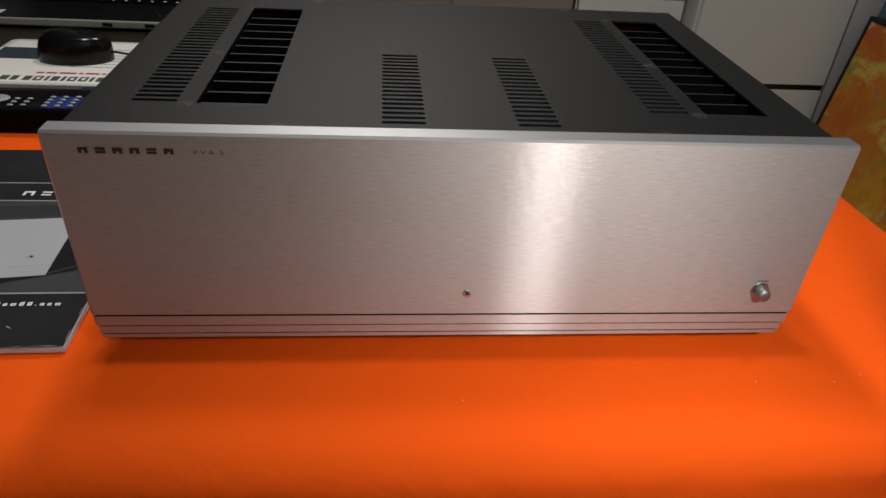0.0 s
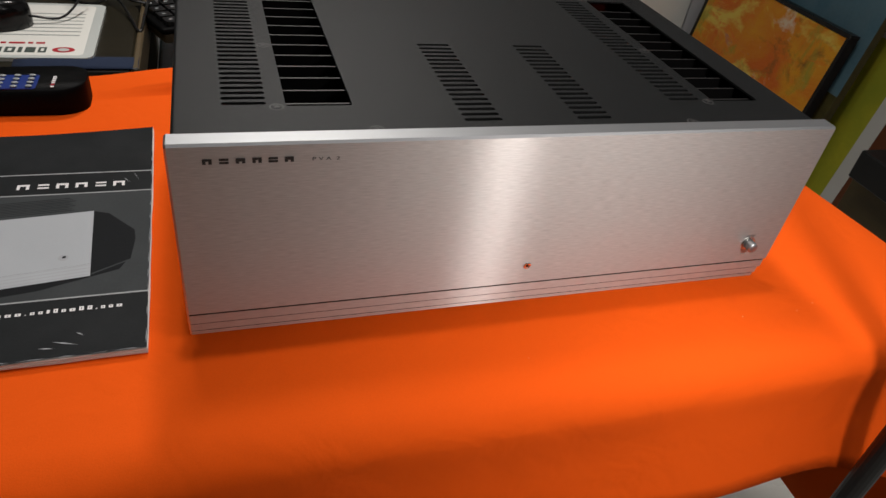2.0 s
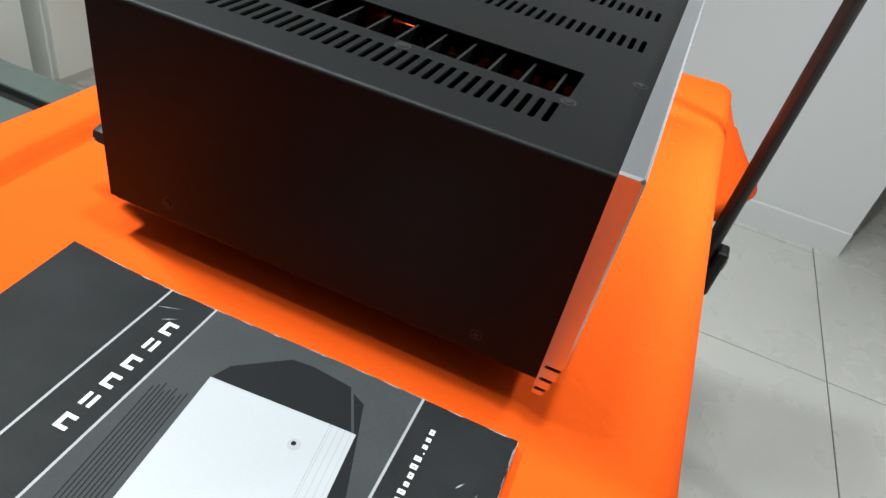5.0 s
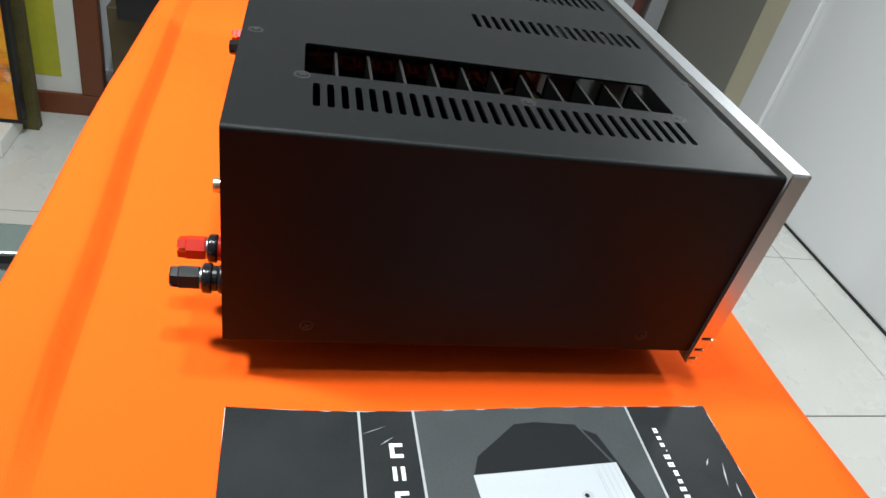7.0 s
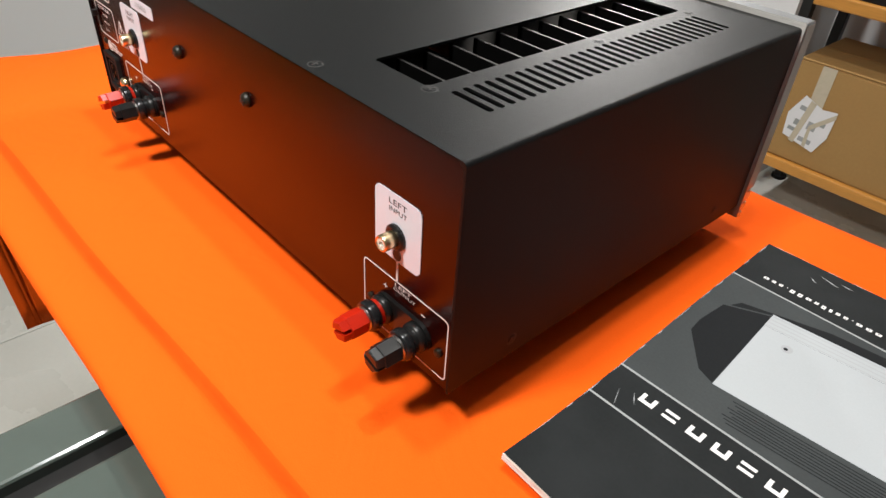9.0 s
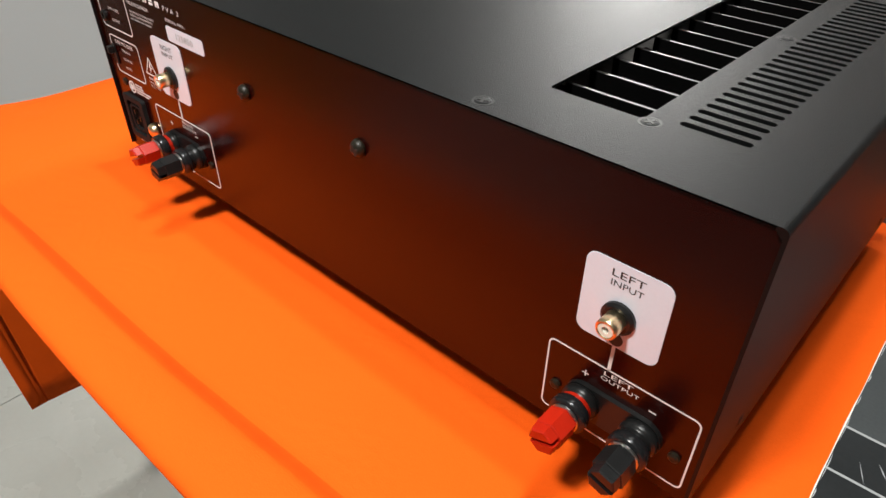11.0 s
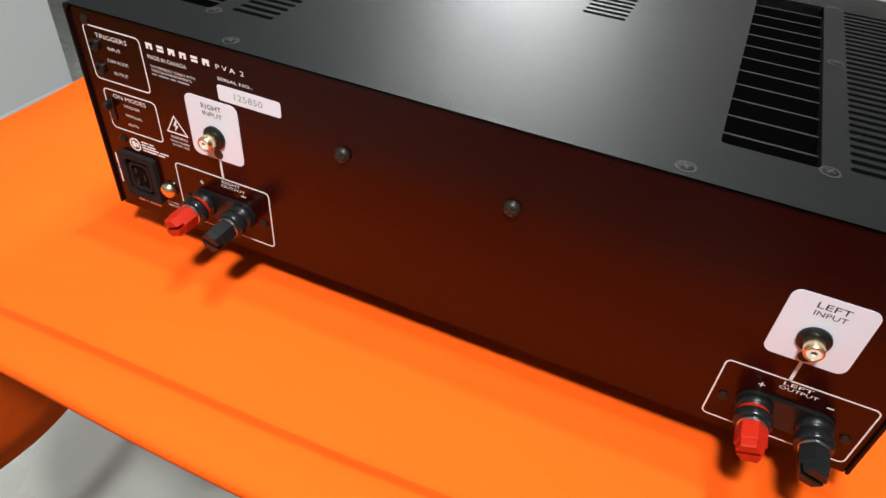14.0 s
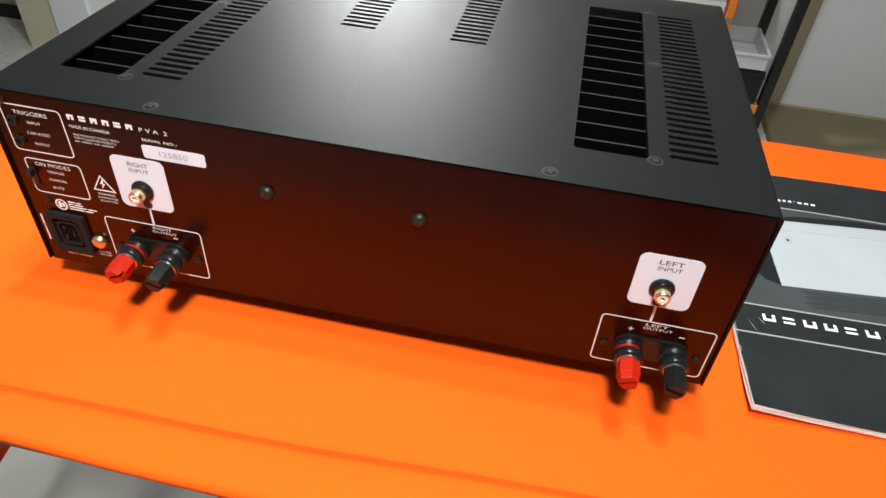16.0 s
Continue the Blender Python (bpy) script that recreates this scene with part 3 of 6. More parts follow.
def make_cloth():
    """The top, a soft front edge with a short drop, a long drop at the right end and a rolled back edge."""
    b = bmesh.new()
    # cross-section from back to front, at every x
    xs = [-0.985 + 0.0125 * i for i in range(111)]
    R = 0.030

    def section(x):
        wave = 0.0025 * math.sin(x * 9.0) + 0.0015 * math.sin(x * 23 + 1)
        ridge = 0.12 + 0.88 * smooth((x + 0.35) / 0.15)
        rows = [(0.398, -0.0105), (0.4060, -0.0085), (0.4120, -0.0035), (0.4155, 0.003), (0.4180, 0.0085), (0.4188, 0.0130), (0.4160, 0.0162), (0.4110, 0.0176), (0.4050, 0.0178),
                (0.3995, 0.0180), (0.3945, 0.0176), (0.3910, 0.0172), (0.3892, 0.0166), (0.3880, 0.0158), (0.3832, 0.0109), (0.3788, 0.0063), (0.3778, 0.0058), (0.3735, 0.0060)]
        slip = -0.006 * max(0.0, min(1.0, (x - 0.1) / 0.3))
        shift = 0.020 * x if x > 0 else 0.040 * max(x, -0.3)
        rows = [(y + 0.4 * wave + (shift - slip) * smooth(1.6 - abs(y - 0.383) / 0.016) + slip, z * ridge if z > 0 else z) for y, z in rows]
        n = 34
        for k in range(n + 1):
            y = 0.356 + (Y_FRONT - 0.356) * k / n
            rows.append((y, 0.0062 * ridge * smooth((y - 0.275) / 0.08) + 0.0007 * noise.noise((x * 5, k * 0.31, 3.0))))
        bulge = -0.014 * smooth((-0.20 - x) / 0.14)
        r = R - 0.012 * max(0.0, min(1.0, (x - 0.18) / 0.20))
        rows += [(Y_FRONT - R + r + bulge * a / 80 - r * math.sin(radians(a)), -r * (1 - math.cos(radians(a)))) for a in range(8, 81, 8)]
        y0, z0 = rows[-1]
        low = -0.116 + 0.002 * math.sin(x * 5.1 + 0.6) - 0.09 * min(0.5, max(0.0, -x + 0.05))
        corner = 0.052 * smooth((x - 0.27) / 0.12)
        for k in range(1, 9):
            f = k / 8
            rows.append((y0 - 0.025 * f * f - corner * f + wave * f * 1.2 + 0.002 * f * math.sin(x * 31), z0 + (low - z0) * f))
        return rows

    def slant(x, y):
        return 0.025 * max(0.0, min(1.0, (0.19 - y) / 0.25)) * max(0.0, min(1.0, (x - 0.25) / 0.15))

    grid = [[b.verts.new((x + slant(x, y), y, z)) for y, z in section(x)] for x in xs if x <= X_END]
    m = len(grid[0])
    # the right end turns down along the same sections
    last = section(X_END)
    R2 = 0.016
    for a in list(range(10, 91, 10)) + [100 + k for k in range(10)]:
        col = []
        for i, (y, z) in enumerate(last):
            v = i / (m - 1)
            if a <= 90:
                dx, dz = R2 * math.sin(radians(a)), -R2 * (1 - math.cos(radians(a)))
                f = 0.0
            else:
                f = (a - 99) / 10
                dx, dz = R2 + 0.010 * f + 0.004 * f * math.sin(y * 34), -R2
            yy = max(min(y, 0.4188), Y_FRONT - R)
            if z < -0.009 and yy > 0.3:
                g = min(1.0, 4 * f)
                yy = yy * (1 - g) + 0.4188 * g
            low = -0.346
            flare = (-0.012 if yy > 0.17 else 0.10 * (yy - 0.17)) * f * min(1.0, abs(yy - 0.17) / 0.2)
            drop = z * (1 - f)
            zz = dz + (low - dz) * f + drop
            if z < -0.045 and yy > 0.3:
                zz = min(zz, z)
            if z < -0.045 and yy < 0.0:
                yy = y + flare + 0.05 * f
                zz = z * (1 - f) + (-0.20) * f
            col.append(b.verts.new((X_END + dx + slant(X_END, y), yy + flare, zz)))
        grid.append(col)
    for a, c in zip(grid, grid[1:]):
        for k in range(m - 1):
            b.faces.new((a[k], a[k + 1], c[k + 1], c[k]))
    ob = link_mesh("tablecloth", b, CLOTH, smooth=True)
    mod = ob.modifiers.new("thick", "SOLIDIFY")
    mod.thickness, mod.offset = 0.0009, 0.0
    tagged(ob, "bright orange cloth draped over the table, with fold creases", "tablecloth")


make_cloth()

# ---------------------------------------------------------------- the power amplifier
AMP_W, AMP_TOP, AMP_BACK = 0.2165, 0.1525, 0.2935
FACE_Z0, FACE_Z1 = 0.0155, 0.1560


def facing_front(x, z, y=-0.0003):
    """Print on the front: words run along +x."""
    return Matrix(((1, 0, 0, x), (0, 0, -1, y), (0, 1, 0, z), (0, 0, 0, 1)))


def facing_back(x, z, y=0.2919):
    """Print on the rear panel: words run along -x."""
    return Matrix(((-1, 0, 0, x), (0, 0, 1, y), (0, 1, 0, z), (0, 0, 0, 1)))


def brand_mark(m, width, height, material, parent):
    """Six plain block shapes in place of the maker's name."""
    w = width / 6 * 0.62
    step = (width - w) / 5
    for k in range(6):
        x = k * step
        b = bmesh.new()
        if k in (1, 4):
            for z in (0.0, 0.58):
                slab([(x, height * z), (x + w, height * z), (x + w, height * (z + 0.42)), (x, height * (z + 0.42))], 0, 0.0001, b)
        else:
            top = (0.45, 0.45, 0.62, 0.45, 0.5, 0.62)[k]
            slab([(x, height * (1 - top)), (x + w, height * (1 - top)), (x + w, height), (x, height)], 0, 0.0001, b)
            for u0, u1 in ((0.0, 0.36), (0.64, 1.0)):
                slab([(x + w * u0, 0), (x + w * u1, 0), (x + w * u1, height * (1 - top)), (x + w * u0, height * (1 - top))], 0, 0.0001, b)
        b.transform(m)
        part("brand_shape", b, material, parent)


def perforated_plate(x0, x1, y0, y1, z, thick, slots, openings):
    """A sheet with round-ended slots and round-cornered openings, as a mesh with real edges."""
    b = bmesh.new()
    holes = [(*s, 0.0016, 0.0007) for s in slots] + [(*o, 0.002, 0.003) for o in openings]
    cells = [(a - g, c - g, d + g, e + g) for a, c, d, e, r, g in holes]
    xs = sorted({x0, x1, *[round(v, 6) for c in cells for v in (c[0], c[2])]})
    ys = sorted({y0, y1, *[round(v, 6) for c in cells for v in (c[1], c[3])]})
    grid = {}

    def corner(x, y):
        key = (round(x, 6), round(y, 6))
        if key not in grid:
            grid[key] = b.verts.new((x, y, z))
        return grid[key]

    for xa, xb in zip(xs, xs[1:]):
        for ya, yb in zip(ys, ys[1:]):
            cx, cy = (xa + xb) / 2, (ya + yb) / 2
            if not any(c[0] < cx < c[2] and c[1] < cy < c[3] for c in cells):
                b.faces.new((corner(xa, ya), corner(xb, ya), corner(xb, yb), corner(xa, yb)))
    for (a, c, d, e, r, g), cell in zip(holes, cells):
        k = 3
        line = rounded(a, d, c, e, min(r, (e - c) / 2 - 1e-5), k)
        hi = [b.verts.new((x, y, z)) for x, y in line]
        lo = [b.verts.new((x, y, z - thick)) for x, y in line]
        n = len(line)
        cs = [corner(cell[2], cell[3]), corner(cell[0], cell[3]), corner(cell[0], cell[1]), corner(cell[2], cell[1])]
        for q in range(4):
            arc = hi[q * (k + 1):(q + 1) * (k + 1)]
            for i in range(k):
                b.faces.new((cs[q], arc[i + 1], arc[i]))
            b.faces.new((cs[q], cs[(q + 1) % 4], hi[((q + 1) * (k + 1)) % n], arc[-1]))
        for i in range(n):
            b.faces.new((hi[i], hi[(i + 1) % n], lo[(i + 1) % n], lo[i]))
    return b


def phillips_screw(r, dome):
    """A countersunk cross-head screw; a flat black ring and cross stand in for its shaded recesses."""
    b = lathe([(r * 0.92, 0.00005), (r * 0.88, dome * 0.3), (r * 0.70, dome * 0.8), (r * 0.3, dome), (0.0002, dome)], 18)
    seat = ring_slab(rounded(-r * 1.16, r * 1.16, -r * 1.16, r * 1.16, r * 1.16, 5), rounded(-r * 0.93, r * 0.93, -r * 0.93, r * 0.93, r * 0.93, 5), 0.00002, 0.00012)
    for f in seat.faces:
        f.material_index = 1
    merge(b, seat)
    for a in (0, 90):
        c = box(-r * 0.62, r * 0.62, -r * 0.13, r * 0.13, dome * 0.6, dome + 0.00012)
        c.faces.ensure_lookup_table()
        for f in c.faces:
            f.material_index = 1
        merge(b, c, Matrix.Rotation(radians(a + 20), 4, "Z"))
    return b


def make_amplifier():
    amp = thing("power_amplifier", "black steel power amplifier with brushed silver front panel on orange tablecloth", "amplifier")

    # the thick front panel, with its ribbed foot
    prof = [(0.0120, FACE_Z0), (0.0060, FACE_Z0), (0.0052, 0.0161), (0.0052, 0.0189), (0.0106, 0.0190), (0.0106, 0.0210), (0.0034, 0.0211), (0.0034, 0.0265), (0.0100, 0.0266),
            (0.0100, 0.0287), (0.0014, 0.0288), (0.0014, 0.0358), (0.0092, 0.0359), (0.0092, 0.0381), (0.0, 0.0382), (0.0, 0.1546), (0.0014, FACE_Z1), (0.0120, FACE_Z1)]
    b = bmesh.new()
    rows = []
    for x, pull in ((-0.219, 0.0012), (-0.2178, 0.0), (0.2178, 0.0), (0.219, 0.0012)):
        rows.append([b.verts.new((x, y + (pull if y < 0.011 else 0), zz - (pull if zz > 0.15 else 0))) for y, zz in prof])
    n = len(prof)
    for a, c in zip(rows, rows[1:]):
        for k in range(n):
            b.faces.new((a[k], a[(k + 1) % n], c[(k + 1) % n], c[k]))
    b.faces.new(rows[0])
    b.faces.new(rows[-1][::-1])
    b.normal_update()
    for f in b.faces:
        cm = f.calc_center_median()
        if cm.z > 0.1547:
            f.material_index = 1
        elif abs(cm.x) > 0.2175:
            f.material_index = 2
        # Groove floors and ledges take a dark material that paints in their shade.
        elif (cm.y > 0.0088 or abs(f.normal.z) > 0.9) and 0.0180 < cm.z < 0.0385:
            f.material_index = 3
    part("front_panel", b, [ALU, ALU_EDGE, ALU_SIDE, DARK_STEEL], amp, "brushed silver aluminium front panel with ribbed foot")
    brand_mark(facing_front(-0.2010, 0.1443), 0.0470, 0.0033, PRINT_BLACK, amp)
    lettering("P V A  2", 0.0150, 0.0022, facing_front(-0.1440, 0.1445), PRINT_BLACK, amp)
    lettering("POWER", 0.0075, 0.0014, facing_front(0.1876, 0.0627), PRINT_BLACK, amp)
    led = part("indicator", lathe([(0.0026, 0), (0.0026, -0.0007), (0.0021, -0.0009), (0.0016, -0.0006)], 20, "y", (0.0045, 0, 0.0540)), CHROME, amp, "small chrome indicator ring")
    part("lens", lathe([(0.0016, -0.0002), (0.0012, -0.0006), (0.0004, -0.0008)], 16, "y", (0.0045, 0, 0.0540)), BLACK_PLASTIC, led)
    knob = part("power_button", lathe([(0.0042, 0), (0.0042, -0.0062), (0.0037, -0.0071), (0.0010, -0.0073)], 24, "y", (0.1915, 0, 0.0560)), ALU_EDGE, amp, "round silver power button", True)
    part("button_recess", lathe([(0.0061, 0.0), (0.0061, -0.0004), (0.0050, -0.0004)], 24, "y", (0.1915, 0, 0.0560)), STEEL, knob)

    # cover: a perforated top and two folded sides
    pitch = 0.0069
    slots = []
    for x0, x1, ys, count in ((-0.1895, -0.1640, 0.0510, 30), (0.1145, 0.1395, 0.0510, 30), (-0.0480, -0.0228, 0.0262, 18), (0.0294, 0.0546, 0.0262, 18)):
        for k in range(count):
            slots.append((x0, ys + k * pitch, x1, ys + k * pitch + 0.0036))
    openings = [(-0.1530, 0.0490, -0.1133, 0.2590), (0.1495, 0.0490, 0.1895, 0.2590)]
    b = perforated_plate(-AMP_W + 0.0025, AMP_W - 0.0025, 0.0122, AMP_BACK, AMP_TOP, 0.0014, slots, openings)
    part("top_cover", b, POWDER, amp, "black textured steel cover with ventilation slots")
    for s in (-1, 1):
        arc = [(AMP_W - 0.0025 + 0.0025 * math.sin(radians(a)), AMP_TOP - 0.0025 + 0.0025 * math.cos(radians(a))) for a in range(0, 91, 15)]
        line = [(x, zz) for x, zz in arc] + [(AMP_W, 0.0245), (AMP_W - 0.0014, 0.0245), (AMP_W - 0.0014, AMP_TOP - 0.004), (AMP_W - 0.0040, AMP_TOP - 0.0014), (AMP_W - 0.0040, AMP_TOP - 0.00001)]
        b = bmesh.new()
        ends = [[b.verts.new((s * x, y, zz)) for x, zz in line] for y in (0.0122, AMP_BACK)]
        m = len(line)
        for k in range(m - 1):
            b.faces.new((ends[0][k], ends[0][k + 1], ends[1][k + 1], ends[1][k]))
        for e in ends:
            b.faces.new(e)
        part("side_panel", b, POWDER, amp, "plain black textured side panel")
    part("rear_panel", box(-AMP_W + 0.0016, AMP_W - 0.0016, 0.2904, 0.2918, 0.0235, AMP_TOP - 0.0016), SATIN, amp, "satin black rear panel with white lettering")
    part("base_plate", box(-AMP_W + 0.0016, AMP_W - 0.0016, 0.0121, 0.2903, 0.0222, 0.0236), SATIN, amp)
    part("inner_tray", box(-0.108, 0.108, 0.03, 0.28, 0.0240, 0.045), INSIDE, amp, "dark electronics inside the case")
    for x in (-0.165, 0.165):
        for y in (0.045, 0.250):
            part("foot", lathe([(0.015, 0.0003), (0.018, 0.004), (0.0185, 0.0222), (0.002, 0.0222)], 24, "z", (x, y, 0)), RUBBER, amp)

    # two heatsinks under the large openings
    for x0, x1, wall in ((-0.1530, -0.1133, -0.1570), (0.1495, 0.1895, 0.1930)):
        sink = part("heatsink", box(wall, wall + 0.004, 0.040, 0.268, 0.030, 0.1490), FIN, amp, "black finned heatsink below the top opening")
        for k in range(11):
            y = 0.0590 + k * 0.0183
            f = box(x0 - 0.003, x1 + 0.003, y - 0.0008, y + 0.0008, 0.034, 0.1488)
            # The top face of each fin is a little paler than its sides.
            for face in f.faces:
                if face.calc_center_median().z > 0.148:
                    face.material_index = 1
            part("fin", f, [FIN, FIN_EDGE], sink)
    for k, (mt, pts) in enumerate(((WIRE_ORANGE, [(-0.112, 0.14, 0.12), (-0.10, 0.155, 0.137), (-0.105, 0.17, 0.125), (-0.108, 0.19, 0.10)]),
                                   (WIRE_YELLOW, [(-0.112, 0.10, 0.115), (-0.102, 0.115, 0.132), (-0.100, 0.14, 0.128), (-0.108, 0.15, 0.09)]),
                                   (WIRE_ORANGE, [(-0.108, 0.21, 0.10), (-0.100, 0.22, 0.13), (-0.103, 0.24, 0.12)]))):
        part("wire", tube(spline(pts, 5), 0.0010, 6), mt, amp)

    # screws of the cover
    flat = phillips_screw(0.0037, 0.0004)
    mesh = None
    for x, y in ((-0.1045, 0.0190), (0.1125, 0.0190), (-0.1585, 0.0480), (-0.1590, 0.1400), (-0.1562, 0.2600), (0.1445, 0.0480), (0.1450, 0.1400), (0.1460, 0.2600), (-0.1030, 0.2862), (0.1150, 0.2862)):
        if mesh is None:
            ob = part("screw", flat, [POWDER, PRINT_BLACK], amp, "dark cross-head screw")
            mesh = ob.data
        else:
            ob = new("screw", mesh)
            ob.parent = amp
        ob.matrix_local = pose(x, y, AMP_TOP, 0, 0, x * 900)
    mesh = None
    for s in (-1, 1):
        for y in (0.05, 0.25):
            if mesh is None:
                ob = part("side_screw", phillips_screw(0.0032, 0.0004), [POWDER, PRINT_BLACK], amp)
                mesh = ob.data
            else:
                ob = new("side_screw", mesh)
                ob.parent = amp
            ob.matrix_local = pose(s * AMP_W, y, 0.036, 0, s * 90, 0)
    rear_fittings(amp)
    return amp


def outline_frame(x0, x1, z0, z1, r, parent, w=0.0007):
    """A thin printed frame with round corners on the rear panel; x1 is less than x0."""
    o = rounded(0, x0 - x1, 0, z1 - z0, r, 4)
    i = rounded(w, x0 - x1 - w, w, z1 - z0 - w, r - w, 4)
    b = ring_slab(o, i, 0, 0.0001)
    b.transform(facing_back(x0, z0))
    part("printed_outline", b, PRINT_WHITE, parent)


def words(body, x0, x1, z, h, parent, material=None):
    return lettering(body, x0 - x1, h, facing_back(x0, z, 0.29193), material or PRINT_WHITE, parent)


def binding_post(x, z, colour, parent):
    red = colour is RED_PLASTIC
    base = part("binding_post", lathe([(0.0079, 0.2940), (0.0081, 0.2946), (0.0081, 0.2964), (0.0075, 0.2974), (0.0066, 0.2978), (0.0066, 0.3000)], 28, "y", (x, 0, z)), BLACK_PLASTIC, parent,
                "black binding post with red cap" if red else "black plastic binding post", True)
    part("sleeve", lathe([(0.0064, 0.2979), (0.0070, 0.2982), (0.0070, 0.3006), (0.0064, 0.3008)], 24, "y", (x, 0, z)), RED_PLASTIC if red else BLACK_PLASTIC, base)
    part("collar", lathe([(0.0066, 0.3004), (0.0080, 0.3008), (0.0083, 0.3014), (0.0083, 0.3046), (0.0078, 0.3056), (0.0060, 0.3058)], 28, "y", (x, 0, z)), COLLAR, base, "dark polished collar", True)
    part("ring", lathe([(0.0060, 0.3057), (0.0064, 0.3060), (0.0064, 0.3066), (0.0058, 0.3070)], 24, "y", (x, 0, z)), STEEL, base)
    # a long six-sided cap whose end is cut by a slot
    b = lathe([(0.0060, 0.3068), (0.0068, 0.3076), (0.0068, 0.3172), (0.0064, 0.3176)], 6, "y")
    for sgn in (-1, 1):
        half = lathe([(0.0062, 0.3174), (0.0064, 0.3180), (0.0062, 0.3214), (0.0055, 0.3221)], 6, "y")
        geom = [*half.verts, *half.edges, *half.faces]
        bmesh.ops.bisect_plane(half, geom=geom, plane_co=(0, 0, 0.0011 * sgn), plane_no=(0, 0, -sgn), clear_outer=True)
        bmesh.ops.holes_fill(half, edges=[e for e in half.edges if e.is_boundary])
        merge(b, half)
    b.transform(Matrix.Translation((x, 0, z)) @ Matrix.Rotation(radians(22 if red else -16), 4, "Y"))
    part("cap", b, colour, base)


def channel(cx, dx, name, parent, dz):
    """One channel's input plate, socket, output frame and pair of binding posts. cx: middle of the plate."""
    plate = part("input_plate", slab(rounded(-0.0168, 0.0168, 0, 0.0366, 0.0042, 5), 0, 0.0003), LABEL, parent, "white rounded input plate")
    plate.data.transform(facing_back(cx, 0.0802 + dz, 0.2919))
    words(name, cx + 0.0062, cx - 0.0066, 0.1106 + dz, 0.0030, parent, PRINT_BLACK).data.transform(Matrix.Translation((0, 0.0004, 0)))
    words("INPUT", cx + 0.0060, cx - 0.0066, 0.1066 + dz, 0.0026, parent, PRINT_BLACK).data.transform(Matrix.Translation((0, 0.0004, 0)))
    sx, sz = cx + 0.0005, 0.0942 + dz
    jack = part("input_socket", lathe([(0.0042, 0.2920), (0.0042, 0.3010), (0.0038, 0.3016), (0.0032, 0.3016), (0.0032, 0.2990)], 24, "y", (sx, 0, sz)), GOLD, parent, "gold-plated round input socket", True)
    part("washer", lathe([(0.0068, 0.2920), (0.0068, 0.2935), (0.0055, 0.2944), (0.0042, 0.2944)], 24, "y", (sx, 0, sz)), BLACK_PLASTIC, jack)
    part("insulator", lathe([(0.0032, 0.2990), (0.0030, 0.3013), (0.0014, 0.3013), (0.0014, 0.2985)], 20, "y", (sx, 0, sz)), IVORY, jack)
    dot = part("marker_dot", slab(rounded(-0.0030, 0.0030, -0.0030, 0.0030, 0.0030, 6), 0, 0.0005), PRINT_BLACK, parent)
    dot.data.transform(facing_back(cx, 0.0838 + dz, 0.2919))
    stem = part("printed_line", slab([(-0.0007, 0), (0.0007, 0), (0.0007, 0.0130), (-0.0007, 0.0130)], 0, 0.0001), PRINT_WHITE, parent)
    stem.data.transform(facing_back(cx, 0.0672 + dz, 0.2919))
    x0 = dx
    outline_frame(x0, x0 - 0.0650, 0.0290 + dz, 0.0678 + dz, 0.0030, parent)
    words(name, cx + 0.0015, cx - 0.0110, 0.0640 + dz, 0.0021, parent)
    words("OUTPUT", cx + 0.0025, cx - 0.0140, 0.0612 + dz, 0.0019, parent)
    words("+", x0 - 0.0165, x0 - 0.0195, 0.0580 + dz, 0.0030, parent)
    words("-", x0 - 0.0455, x0 - 0.0485, 0.0590 + dz, 0.0008, parent)
    bar_x0, bar_x1, bz = x0 - 0.0110, x0 - 0.0540, 0.0465 + dz
    b = slab(rounded(0, bar_x0 - bar_x1, 0, 0.0172, 0.0084, 6), 0, 0.0022)
    b.transform(facing_back(bar_x0, bz - 0.0086, 0.2919))
    part("terminal_plate", b, BLACK_PLASTIC, parent, "black plastic terminal plate")
    for px, colour in ((x0 - 0.0195, RED_PLASTIC), (x0 - 0.0455, BLACK_PLASTIC)):
        binding_post(px, bz, colour, parent)
    for px in (x0 - 0.0058, x0 - 0.0592):
        part("terminal_screw", lathe([(0.0024, 0.2918), (0.0024, 0.2930), (0.0012, 0.2936), (0.0003, 0.2936)], 12, "y", (px, 0, bz - 0.002)), DARK_STEEL, parent)


